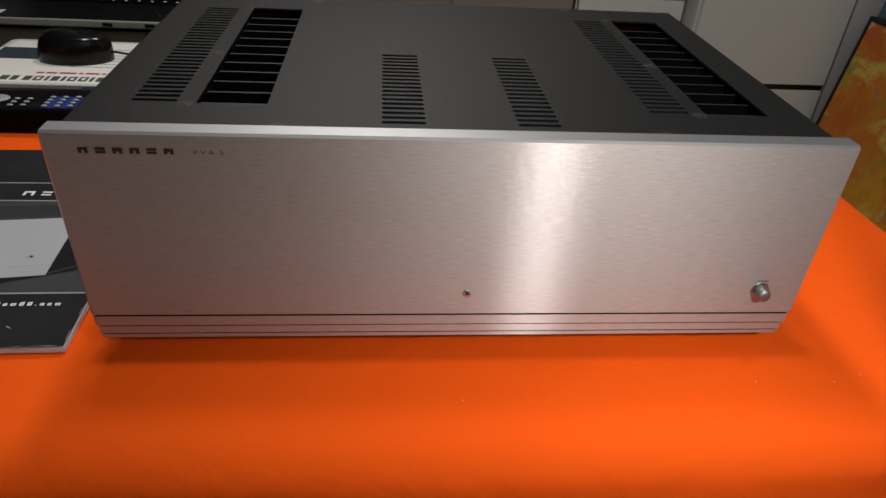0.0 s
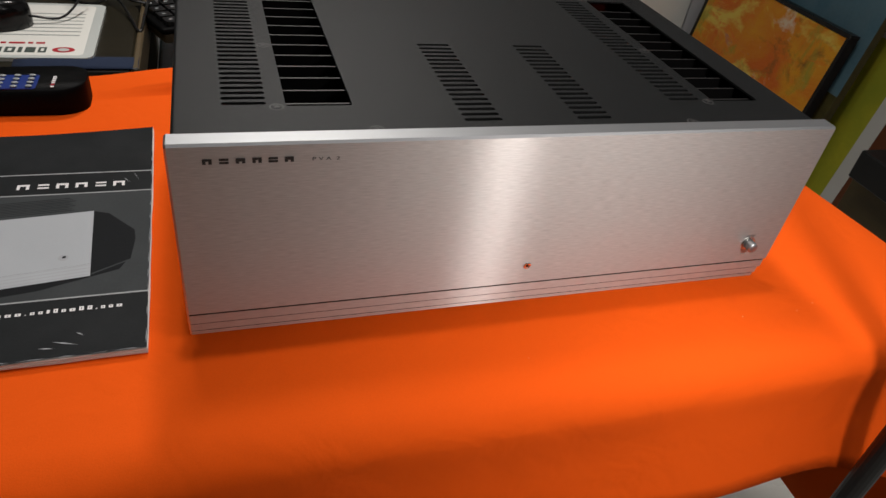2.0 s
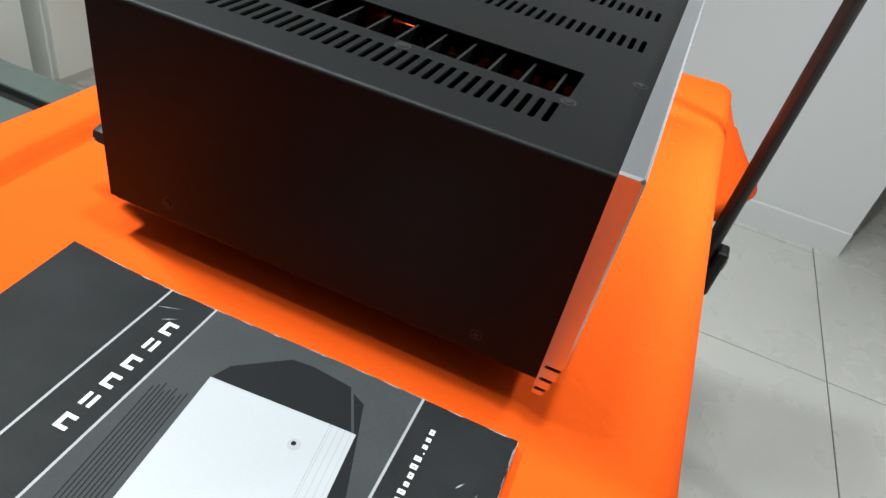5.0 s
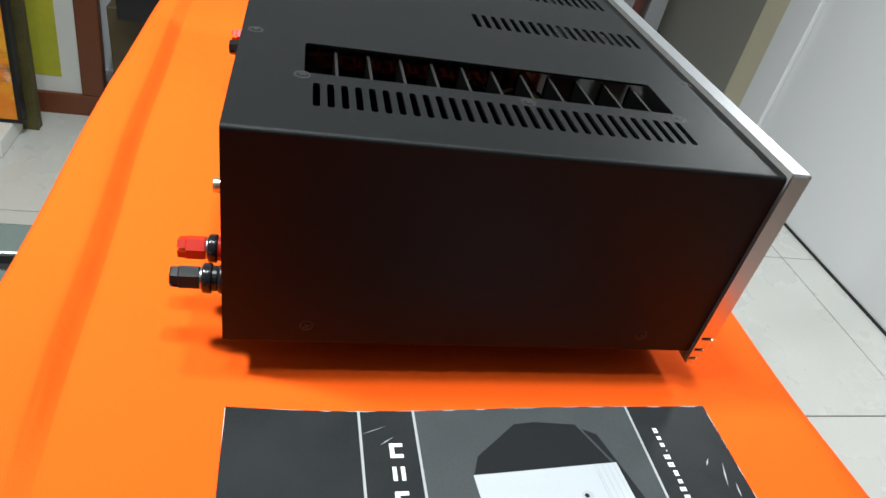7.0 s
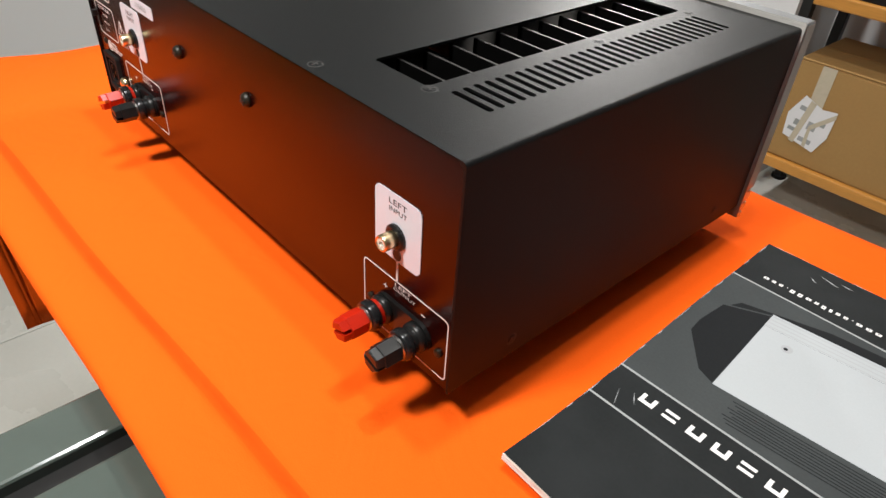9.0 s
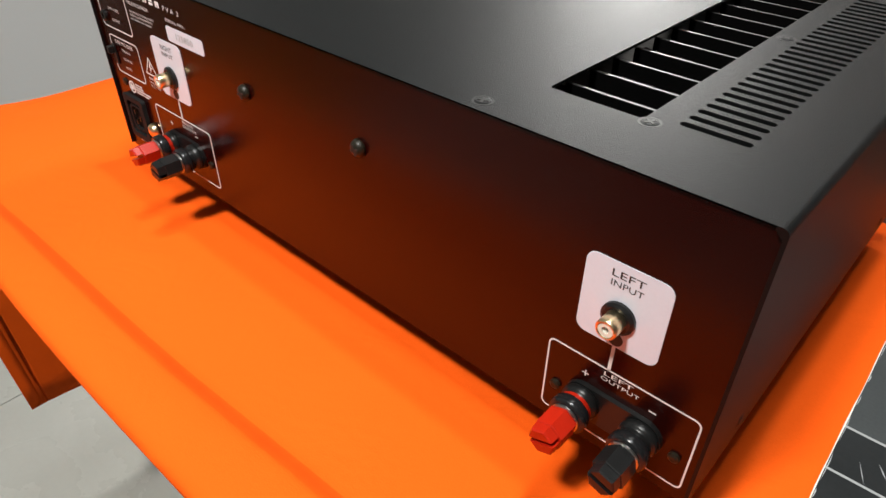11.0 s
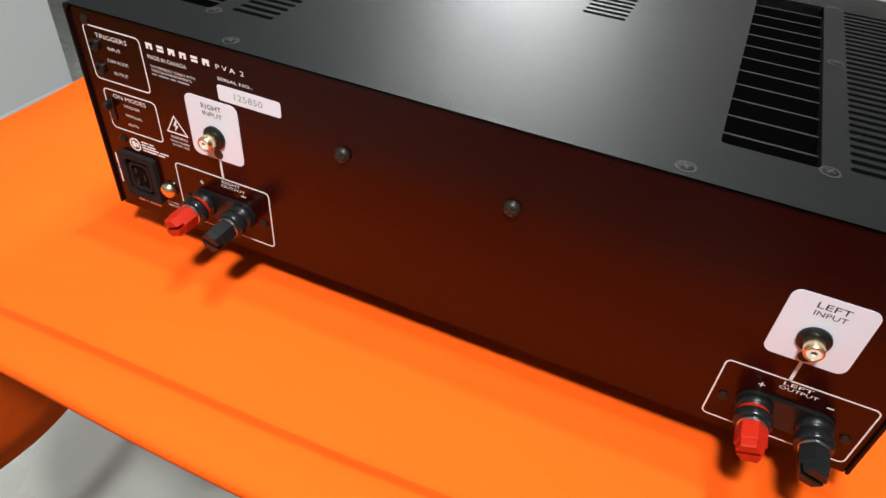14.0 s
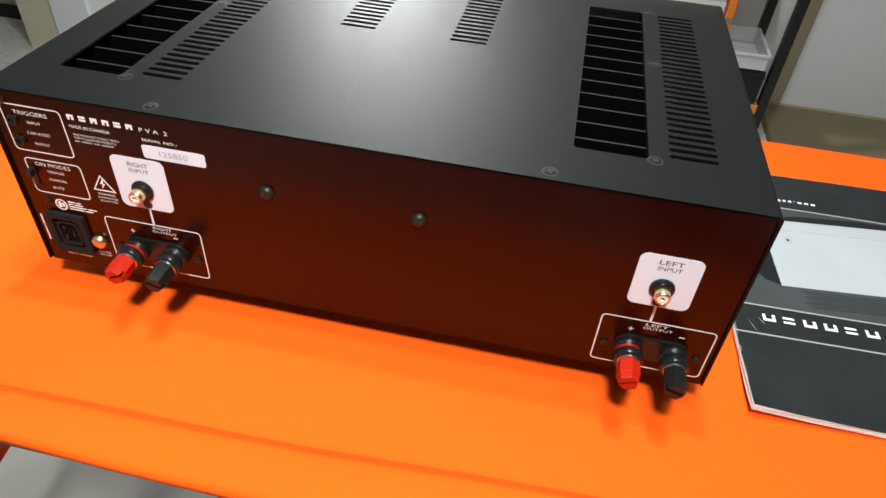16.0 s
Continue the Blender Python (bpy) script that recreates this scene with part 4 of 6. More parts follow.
def rear_fittings(amp):
    channel(-0.1745, -0.1475, "LEFT", amp, 0.0)
    channel(0.1295, 0.1640, "RIGHT", amp, 0.0030)
    pan = [(0.0044, 0.2918), (0.0044, 0.2928), (0.0037, 0.2944), (0.0020, 0.2953), (0.0003, 0.2954)]
    for x in (-0.0380, 0.0505):
        s = part("panel_screw", lathe(pan, 20, "y", (x, 0, 0.1118)), DARK_STEEL, amp, "domed dark steel panel screw", True)
        # Raised black bars stand in for the shaded cross slot.
        for a in (0, 90):
            c = box(-0.0026, 0.0026, 0.2942, 0.2955, -0.0005, 0.0005)
            c.transform(Matrix.Translation((x, 0, 0.1118)) @ Matrix.Rotation(radians(a + 20), 4, "Y"))
            part("screw_cross", c, PRINT_BLACK, s)
    # trigger jacks and mode switch
    outline_frame(0.2080, 0.1695, 0.1115, 0.1428, 0.0030, amp)
    words("TRIGGERS", 0.2005, 0.1790, 0.1365, 0.0026, amp)
    words("INPUT", 0.1935, 0.1850, 0.1308, 0.0019, amp)
    words("5-24V AC/DC", 0.1960, 0.1815, 0.1238, 0.0019, amp)
    words("OUTPUT", 0.1935, 0.1838, 0.1168, 0.0019, amp)
    for z in (0.1320, 0.1185):
        j = part("trigger_jack", lathe([(0.0034, 0.2918), (0.0034, 0.2932), (0.0028, 0.2936), (0.0018, 0.2936), (0.0018, 0.2925)], 18, "y", (0.2025, 0, z)), BLACK_PLASTIC, amp)
    outline_frame(0.2058, 0.1685, 0.0812, 0.1066, 0.0030, amp)
    words("ON MODES", 0.1992, 0.1760, 0.1016, 0.0026, amp)
    for body, z, x1 in (("TRIGGER", 0.0972, 0.1815), ("MANUAL", 0.0914, 0.1815), ("AUTO", 0.0856, 0.1855)):
        words(body, 0.1930, x1, z, 0.0018, amp)
    sw = part("mode_switch", box(0.2006, 0.2046, 0.2918, 0.2928, 0.0865, 0.1005, 0.0004, 1), BLACK_PLASTIC, amp, "small black slide switch")
    part("slider", box(0.2010, 0.2042, 0.2928, 0.2968, 0.0945, 0.0995, 0.0005, 1), BLACK_PLASTIC, sw)
    for x, z in ((0.2050, 0.1450), (0.2005, 0.0748)):
        part("panel_rivet", lathe([(0.0026, 0.2918), (0.0026, 0.2926), (0.0012, 0.2932), (0.0003, 0.2932)], 14, "y", (x, 0, z)), DARK_STEEL, amp)
    # maker's mark, model and serial plate
    brand_mark(facing_back(0.1656, 0.1387), 0.0398, 0.0033, PRINT_WHITE, amp)
    words("P V A  2", 0.1220, 0.1052, 0.1385, 0.0026, amp)
    words("MADE IN CANADA", 0.1660, 0.1412, 0.1332, 0.0022, amp)
    words("THIS PRODUCT IS BUILT WITH", 0.1655, 0.1370, 0.1284, 0.0014, amp)
    words("THE FOLLOWING PATENTS:", 0.1655, 0.1392, 0.1262, 0.0014, amp)
    bars((0.003, 0.0065, 0.003, 0.0075), 0.0009, 0.0014, facing_back(0.1655, 0.1242), LINE_GREY, amp)
    words("SERIAL NO.:", 0.1220, 0.1010, 0.1326, 0.0018, amp)
    sp = part("serial_plate", slab(rounded(0, 0.0380, 0, 0.0088, 0.0016, 4), 0, 0.0002), LABEL, amp, "white serial number plate")
    sp.data.transform(facing_back(0.1232, 0.1214, 0.2919))
    words("125850", 0.1130, 0.0958, 0.1240, 0.0036, amp, GREY_PRINT).data.transform(Matrix.Translation((0, 0.0003, 0)))
    # warning triangle
    t_out = [(0, 0), (0.0150, 0), (0.0072, 0.0118)]
    t_in = [(0.0013, 0.0008), (0.0137, 0.0008), (0.0072, 0.0104)]
    b = ring_slab(t_out, t_in, 0, 0.0001)
    slab([(0.0078, 0.0088), (0.0056, 0.0050), (0.0072, 0.0052), (0.0062, 0.0016), (0.0092, 0.0056), (0.0076, 0.0054), (0.0088, 0.0088)], 0, 0.0001, b)
    b.transform(facing_back(0.1642, 0.0908))
    part("warning_triangle", b, PRINT_WHITE, amp)
    words("WARNING:", 0.1622, 0.1502, 0.0874, 0.0017, amp)
    words("SHOCK HAZARD", 0.1628, 0.1496, 0.0848, 0.0014, amp)
    words("DO NOT OPEN", 0.1618, 0.1504, 0.0824, 0.0014, amp)
    # approval mark and small print
    b = ring_slab(rounded(-0.0042, 0.0042, -0.0042, 0.0042, 0.0042, 6), rounded(-0.0032, 0.0032, -0.0032, 0.0032, 0.0032, 6), 0, 0.0001)
    slab(rounded(-0.0022, 0.0004, -0.0022, 0.0022, 0.0010, 3), 0, 0.0001, b)
    slab(rounded(0.0008, 0.0024, -0.0016, 0.0016, 0.0006, 3), 0, 0.0001, b)
    b.transform(facing_back(0.1918, 0.0734))
    part("approval_mark", b, PRINT_WHITE, amp)
    for k, ws in enumerate(((0.005, 0.003), (0.003, 0.006), (0.012, 0.006), (0.010, 0.005))):
        bars(ws, 0.0009, 0.0010, facing_back(0.1866, 0.0762 - k * 0.0018), PRINT_WHITE, amp)
    bars((0.005, 0.0012, 0.009), 0.0014, 0.0012, facing_back(0.2010, 0.0310), PRINT_WHITE, amp)
    m = facing_back(0.2112, 0.0620) @ Matrix.Rotation(radians(-90), 4, "Z")
    bars((0.008, 0.001, 0.010), 0.0011, 0.0010, m, PRINT_WHITE, amp)
    words("CHASSIS", 0.1766, 0.1680, 0.0376, 0.0015, amp)
    words("GROUND", 0.1766, 0.1680, 0.0352, 0.0015, amp)
    # mains inlet and ground screw
    b = bmesh.new()
    ring_o = rounded(0, 0.0262, 0, 0.0315, 0.0022, 3)
    ring_i = rounded(0.0038, 0.0224, 0.0040, 0.0275, 0.0030, 3)
    ring_slab(ring_o, ring_i, 0, 0.0030, b)
    b.transform(facing_back(0.2050, 0.0355, 0.2919))
    inlet = part("mains_inlet", b, RUBBER, amp, "black three-pin mains inlet")
    # No hole is cut; this black plate imitates the socket's shaded depth.
    c = slab(rounded(0.0030, 0.0232, 0.0032, 0.0283, 0.0030, 3), 0, 0.0003)
    c.transform(facing_back(0.2050, 0.0355, 0.2919))
    part("recess", c, INSIDE, inlet, "flat black plate standing in for the shaded socket depth")
    c = ring_slab(rounded(0.0052, 0.0208, 0.0062, 0.0253, 0.0040, 3), rounded(0.0068, 0.0192, 0.0078, 0.0237, 0.0034, 3), 0.0003, 0.0022)
    c.transform(facing_back(0.2050, 0.0355, 0.2919))
    part("shroud", c, RUBBER, inlet)
    # Pins are coloured dark to look shaded inside the socket.
    for px, pz in ((0.0100, 0.0195), (0.0100, 0.0120), (0.0160, 0.0158)):
        c = box(px - 0.0006, px + 0.0006, pz - 0.0018, pz + 0.0018, 0.0003, 0.0020)
        c.transform(facing_back(0.2050, 0.0355, 0.2919))
        part("pin", c, DARK_STEEL, inlet)
    part("ground_screw", lathe([(0.0050, 0.2918), (0.0050, 0.2938), (0.0040, 0.2958), (0.0015, 0.2968), (0.0003, 0.2969)], 20, "y", (0.1722, 0, 0.0485)), GOLD, amp, "gold-coloured chassis ground screw", True)


amplifier = make_amplifier()

# ---------------------------------------------------------------- things on the cloth: booklet and remote control
def make_booklet():
    book = thing("instruction_booklet", "worn black booklet with curled white pages beside the amplifier", "booklet", (-0.2455, 0.0080, 0.0008), 1.2)
    W, L = 0.2160, 0.2810

    def lift(u, v, k=0.0):
        """Height of the cover at u to the left of the open edge, v from the near edge; the far open corner curls up."""
        curl = max(0.0, (v - 0.20) / 0.081) ** 2 * max(0.0, 1 - u / 0.12) ** 2
        return 0.0012 + k + 0.0048 * curl + 0.0012 * math.sin(v * 17 + u * 8) ** 2

    def layer(name, k, grow, material, label=""):
        def fn(a, b):
            u, v = grow * 0.4 + (W - grow) * a, grow * 0.5 + (L - grow) * b
            wob = 0.0006 * noise.noise((u * 30, v * 30, k * 900))
            return (-u + wob, v + wob, lift(u, v, k))
        ob = part(name, sheet(18, 24, fn), material, book, label, name == "cover")
        if name == "cover":
            return ob
        md = ob.modifiers.new("thick", "SOLIDIFY")
        md.thickness, md.offset = (0.00050 if name == "page" else 0.00035), -1
        return ob

    for k in range(7):
        layer("page", -0.0006 + 0.00062 * k, 0.0004 + 0.0011 * ((k * 5) % 3), PAPER)
    TOP = 0.0042
    cover = layer("cover", TOP, 0.0010, COVER_BLACK, "black printed cover with silver picture")

    def flat(outline, material, name, k=0.00012, n=14):
        """A printed area laid on the cover; the outline is in u (leftwards) and v."""
        us, vs = [p[0] for p in outline], [p[1] for p in outline]
        b = bmesh.new()
        f = b.faces.new([b.verts.new((-u, v, 0)) for u, v in outline])
        size = max(max(us) - min(us), max(vs) - min(vs))
        for axis, lo, hi in ((0, -max(us), -min(us)), (1, min(vs), max(vs))):
            steps = max(1, int((hi - lo) / 0.010))
            for i in range(1, steps):
                c = lo + (hi - lo) * i / steps
                p, nrm = ((c, 0, 0), (1, 0, 0)) if axis == 0 else ((0, c, 0), (0, 1, 0))
                bmesh.ops.bisect_plane(b, geom=[*b.verts, *b.edges, *b.faces], plane_co=p, plane_no=nrm)
        for vt in b.verts:
            vt.co.z = lift(-vt.co.x, vt.co.y, TOP + k)
        for fc in b.faces:
            if fc.normal.z < 0:
                fc.normal_flip()
        me = part(name, b, material, cover)
        return me

    def rect(u0, u1, v0, v1, material, name, k=0.00012):
        return flat([(u0, v0), (u1, v0), (u1, v1), (u0, v1)], material, name, k)

    E0, E1 = 0.0004, W - 0.0008
    rect(E0, E1, 0.0545, 0.1825, COVER_GREY, "picture_ground", 0.00008)
    for v in (0.0535, 0.1820, 0.2118):
        rect(E0, E1, v, v + 0.0014, LINE_GREY, "printed_line", 0.0002)
    rect(0.1560, 0.1573, 0.1834, 0.2118, LINE_GREY, "printed_line", 0.0002)
    # picture of a silver amplifier
    flat([(0.0415, 0.1560), (0.0310, 0.1520), (0.0115, 0.1270), (0.0105, 0.1150), (0.0130, 0.0910), (0.0390, 0.0775)], COVER_DARK, "pictured_side", 0.00014)
    flat([(0.0390, 0.0760), (0.0160, 0.0880), (0.0200, 0.0800), (0.0700, 0.0640), (0.1200, 0.0575), (0.1950, 0.0560), (0.1950, 0.0620)], COVER_DARK, "pictured_shadow", 0.00013)
    flat([(0.0420, 0.1565), (0.0390, 0.0890), (0.1990, 0.0720), (0.1990, 0.1440)], COVER_SILVER, "pictured_face", 0.00018)
    flat([(0.0389, 0.0889), (0.0384, 0.0752), (0.1990, 0.0582), (0.1990, 0.0719)], COVER_SILVER, "pictured_foot", 0.00018)
    for i in range(4):
        a, c = 0.0880 - 0.0034 * i, 0.0710 - 0.0034 * i
        flat([(0.0388, a), (0.0388, a - 0.0007), (0.1990, c - 0.0007), (0.1990, c)], COVER_MID, "pictured_rib", 0.00022)
    # vent lines on the pictured top
    for i in range(9):
        u0, v0 = 0.0560 + 0.0022 * (i % 3), 0.1590 + 0.0021 * i
        flat([(u0, v0), (u0, v0 + 0.0007), (0.1480, v0 - 0.0070 + 0.0007), (0.1480, v0 - 0.0070)], COVER_DARK, "pictured_vent", 0.00016)
    b = [(0.0575 + 0.0034 * math.cos(a / 8 * math.pi), 0.0985 + 0.0034 * math.sin(a / 8 * math.pi)) for a in range(16)]
    flat(b, COVER_MID, "pictured_button", 0.00025)
    b = [(0.0570 + 0.0013 * math.cos(a / 6 * math.pi), 0.0990 + 0.0013 * math.sin(a / 6 * math.pi)) for a in range(12)]
    flat(b, COVER_DARK, "pictured_button_face", 0.0003)
    # maker's mark as plain blocks, address line as bars
    for i in range(6):
        u = 0.0215 + i * 0.0140
        if i in (1, 4):
            for v in (0.1912, 0.1955):
                rect(u, u + 0.0080, v + 0.0003, v + 0.0024, PRINT_WHITE, "brand_shape", 0.0002)
        else:
            rect(u, u + 0.0088, 0.1957, 0.1981, PRINT_WHITE, "brand_shape", 0.0002)
            for a in ((0.0, 0.0022), (0.0066, 0.0088)):
                rect(u + a[0], u + a[1], 0.1912, 0.1957, PRINT_WHITE, "brand_shape", 0.0002)
    u = 0.0165
    for w, h in ((34, 26), (25, 26), (25, 26), (9, 7), (28, 37), (28, 37), (34, 26), (25, 26), (25, 37), (18, 33), (25, 26), (25, 26), (9, 7), (34, 26), (34, 26), (34, 26)):
        rect(u, u + w * 1e-4, 0.0408, 0.0408 + h * 1e-4, PRINT_WHITE, "print_bar", 0.0002)
        if w > 20:
            rect(u + w * 0.4e-4, u + w * 0.6e-4, 0.0408 + h * 0.3e-4, 0.0408 + h * 0.7e-4, COVER_BLACK, "print_gap", 0.00026)
        u += w * 1e-4 + 0.0022
    # paper showing where the open edge and the near edge have worn
    wear = random.Random(17)
    v = 0.004
    while v < L - 0.012:
        ln = wear.uniform(0.006, 0.022)
        d = wear.uniform(0.0002, 0.0006)
        flat([(0.0007, v), (0.0007 + d, v + ln * 0.3), (0.0007 + d * 0.7, v + ln * 0.7), (0.0007, v + ln)], COVER_MID, "worn_edge", 0.00024)
        v += ln + wear.uniform(0.001, 0.012)
    u = 0.004
    while u < W - 0.02:
        ln = wear.uniform(0.006, 0.020)
        d = wear.uniform(0.0002, 0.0005)
        flat([(u, 0.0008), (u + ln * 0.3, 0.0008 + d), (u + ln * 0.7, 0.0008 + d * 0.6), (u + ln, 0.0008)], COVER_MID, "worn_edge", 0.00024)
        u += ln + wear.uniform(0.001, 0.010)
    # scuffs on the near corner and a crease by the far lines
    for u, v, a, ln in ((0.048, 0.012, 0.3, 0.016), (0.058, 0.009, 0.15, 0.009), (0.040, 0.019, 0.6, 0.006), (0.013, 0.205, 1.2, 0.014), (0.020, 0.199, 1.0, 0.009)):
        dx, dy = math.cos(a) * ln / 2, math.sin(a) * ln / 2
        flat([(u - dx, v - dy), (u + dx * 0.2, v + dy * 0.2 - 0.0004), (u + dx, v + dy), (u, v + 0.0007)], COVER_MID, "scuff", 0.00025)


def make_remote():
    rc = thing("remote_control", "thick black remote control with pale keys lying on the cloth", "remote control", (-0.412, 0.363, 0.0006))
    rc.matrix_world = pose(-0.412, 0.363, 0.0006) @ Matrix.Diagonal((1.0, 0.68, 0.80, 1.0))
    # long body with a round end, thicker than wide edges suggest
    b = bmesh.new()
    rings = []
    for f, s in ((0.0, 0.90), (0.12, 0.97), (0.40, 1.0), (0.75, 0.985), (0.93, 0.93), (1.0, 0.84)):
        o = rounded(-0.1000 - 0.0 * s, 0.1000, -0.0440 * s, 0.0440 * s, 0.030 * s, 7)
        rings.append([b.verts.new((x * (0.985 + 0.015 * s), y, 0.0320 * f + 0.003 * f * (x / 0.1))) for x, y in o])
    n = len(rings[0])
    for a, c in zip(rings, rings[1:]):
        for k in range(n):
            b.faces.new((a[k], a[(k + 1) % n], c[(k + 1) % n], c[k]))
    b.faces.new(rings[0][::-1])
    b.faces.new(rings[-1])
    part("body", b, REMOTE_BLACK, rc, smooth=True)
    b = slab(rounded(0.0250, 0.0590, -0.0380, 0.0060, 0.003, 3), 0.0329, 0.0341)
    part("blue_field", b, BLUE, rc, "blue printed field under the number keys")
    keys = [(0.0285 + 0.0125 * i, -0.0335 + 0.0115 * j) for i in range(3) for j in range(4)]
    keys += [(-0.005 + 0.0125 * i, -0.030 + 0.0125 * j) for i in range(2) for j in range(3)] + [(-0.083 + 0.013 * i, -0.026 + 0.013 * j) for i in range(3) for j in range(5)]
    key_mesh = None
    for x, y in keys:
        if key_mesh is None:
            ob = part("key", lathe([(0.0030, 0), (0.0030, 0.0008), (0.0022, 0.0014), (0.0004, 0.0016)], 12), KEY_GREY, rc, smooth=True)
            key_mesh = ob.data
        else:
            ob = new("key", key_mesh)
            ob.parent = rc
        ob.matrix_local = pose(x, y, 0.0330 + 0.003 * x / 0.1 + 0.0008)
    part("direction_pad", lathe([(0.0150, 0.0325), (0.0150, 0.0340), (0.0120, 0.0348), (0.0060, 0.0346), (0.0050, 0.0336)], 24, "z", (-0.028, -0.004, 0)), KEY_GREY, rc, smooth=True)
    for k in range(6):
        part("brand_shape", slab([(0.0715, -0.0370 + 0.0062 * k), (0.0745, -0.0370 + 0.0062 * k), (0.0745, -0.0330 + 0.0062 * k), (0.0715, -0.0330 + 0.0062 * k)], 0.0352, 0.0357), RED_PRINT if k == 1 else PRINT_WHITE, rc)


make_booklet()
make_remote()

# ---------------------------------------------------------------- the floor lamp in front of the table
def make_floor_lamp():
    lp = thing("floor_lamp", "slim black floor lamp with cord switch on its leaning pole", "floor lamp", (0.357, -0.119, FLOOR))
    part("base", lathe([(0.130, 0.0), (0.130, 0.010), (0.120, 0.018), (0.020, 0.024), (0.016, 0.034)], 40), BLACK_METAL, lp)

    def along(z, dx=0.0, dy=0.0):
        return (-0.102 * z + dx, -0.010 * z + dy, z)

    part("pole", tube([along(0.030), along(0.6), along(1.20)], 0.0092, 18), BLACK_METAL, lp)
    hx, hy, hz = LAMP_HEAD[0] - 0.357, LAMP_HEAD[1] + 0.119, LAMP_HEAD[2] - FLOOR
    top = along(1.195)
    part("neck", tube(spline([top, along(1.30), ((top[0] + hx) / 2, (top[1] + hy) / 2, hz + 0.125), (hx, hy, hz + 0.078)], 8), 0.006, 10), BLACK_METAL, lp)
    b = lathe([(0.045, 0.012), (0.047, 0.012), (0.043, 0.050), (0.020, 0.075), (0.008, 0.080)], 28, "z", caps=False)
    b.transform(Matrix.Translation((hx, hy, hz)))
    part("shade", b, BLACK_METAL, lp)
    c = along(0.565)
    b = box(-0.0125, 0.0125, -0.0240, -0.0093, -0.036, 0.036, 0.004, 2)
    b.transform(Matrix.Translation(c) @ Matrix.Rotation(radians(-5.8), 4, "Y"))
    sw = part("cord_switch", b, BLACK_PLASTIC, lp, "black in-line cord switch clipped to the pole")
    b = box(-0.005, 0.005, -0.0265, -0.0241, 0.006, 0.024, 0.001, 1)
    b.transform(Matrix.Translation(c) @ Matrix.Rotation(radians(-5.8), 4, "Y"))
    part("rocker", b, STEEL, sw)
    part("cord", tube(spline([along(0.53, -0.006, -0.016), along(0.43, -0.030, -0.018), along(0.30, -0.062, -0.020), along(0.14, -0.085, -0.035), (-0.12, -0.16, 0.004), (-0.14, -0.30, 0.004), (-0.09, -0.62, 0.004)], 8), 0.0028, 8), BLACK_PLASTIC, lp)


make_floor_lamp()

# lint and dust on the cloth
rnd = random.Random(21)
b = bmesh.new()
for k in range(9):
    x, y = (rnd.uniform(-0.22, 0.36), rnd.uniform(0.325, 0.372)) if k % 2 else (rnd.choice((rnd.uniform(0.235, 0.385), rnd.uniform(-0.22, 0.38))), rnd.uniform(-0.04, -0.012))
    a, ln = rnd.uniform(0, math.pi), rnd.uniform(0.0005, 0.0018)
    tube(spline([(x, y, 0.0010), (x + ln * math.cos(a) * 0.5, y + ln * math.sin(a) * 0.5, 0.0016), (x + ln * math.cos(a + 0.6), y + ln * math.sin(a + 0.6), 0.0010)], 3), 0.00007, 4, b)
tagged(link_mesh("lint", b, PAPER), "fine pale lint scattered on the orange cloth", "lint", kind="stuff")

# ---------------------------------------------------------------- the desk behind the table
def make_desk():
    d = thing("desk", "dark brown wooden desk with a pale worn edge", "desk", (-0.80, 0.90, FLOOR))
    part("desktop", box(-0.62, 0.518, -0.446, 0.40, 0.708, 0.745, 0.003, 1), DESK, d)
    part("edge_strip", box(0.5181, 0.526, -0.446, 0.40, 0.706, 0.747, 0.002, 1), OAK, d, "pale wooden edge strip")
    for x in (-0.58, 0.46):
        for y in (-0.40, 0.35):
            part("leg", box(x - 0.025, x + 0.025, y - 0.025, y + 0.025, 0, 0.707, 0.003, 1), DESK, d)


make_desk()
DESK_Z = -0.005


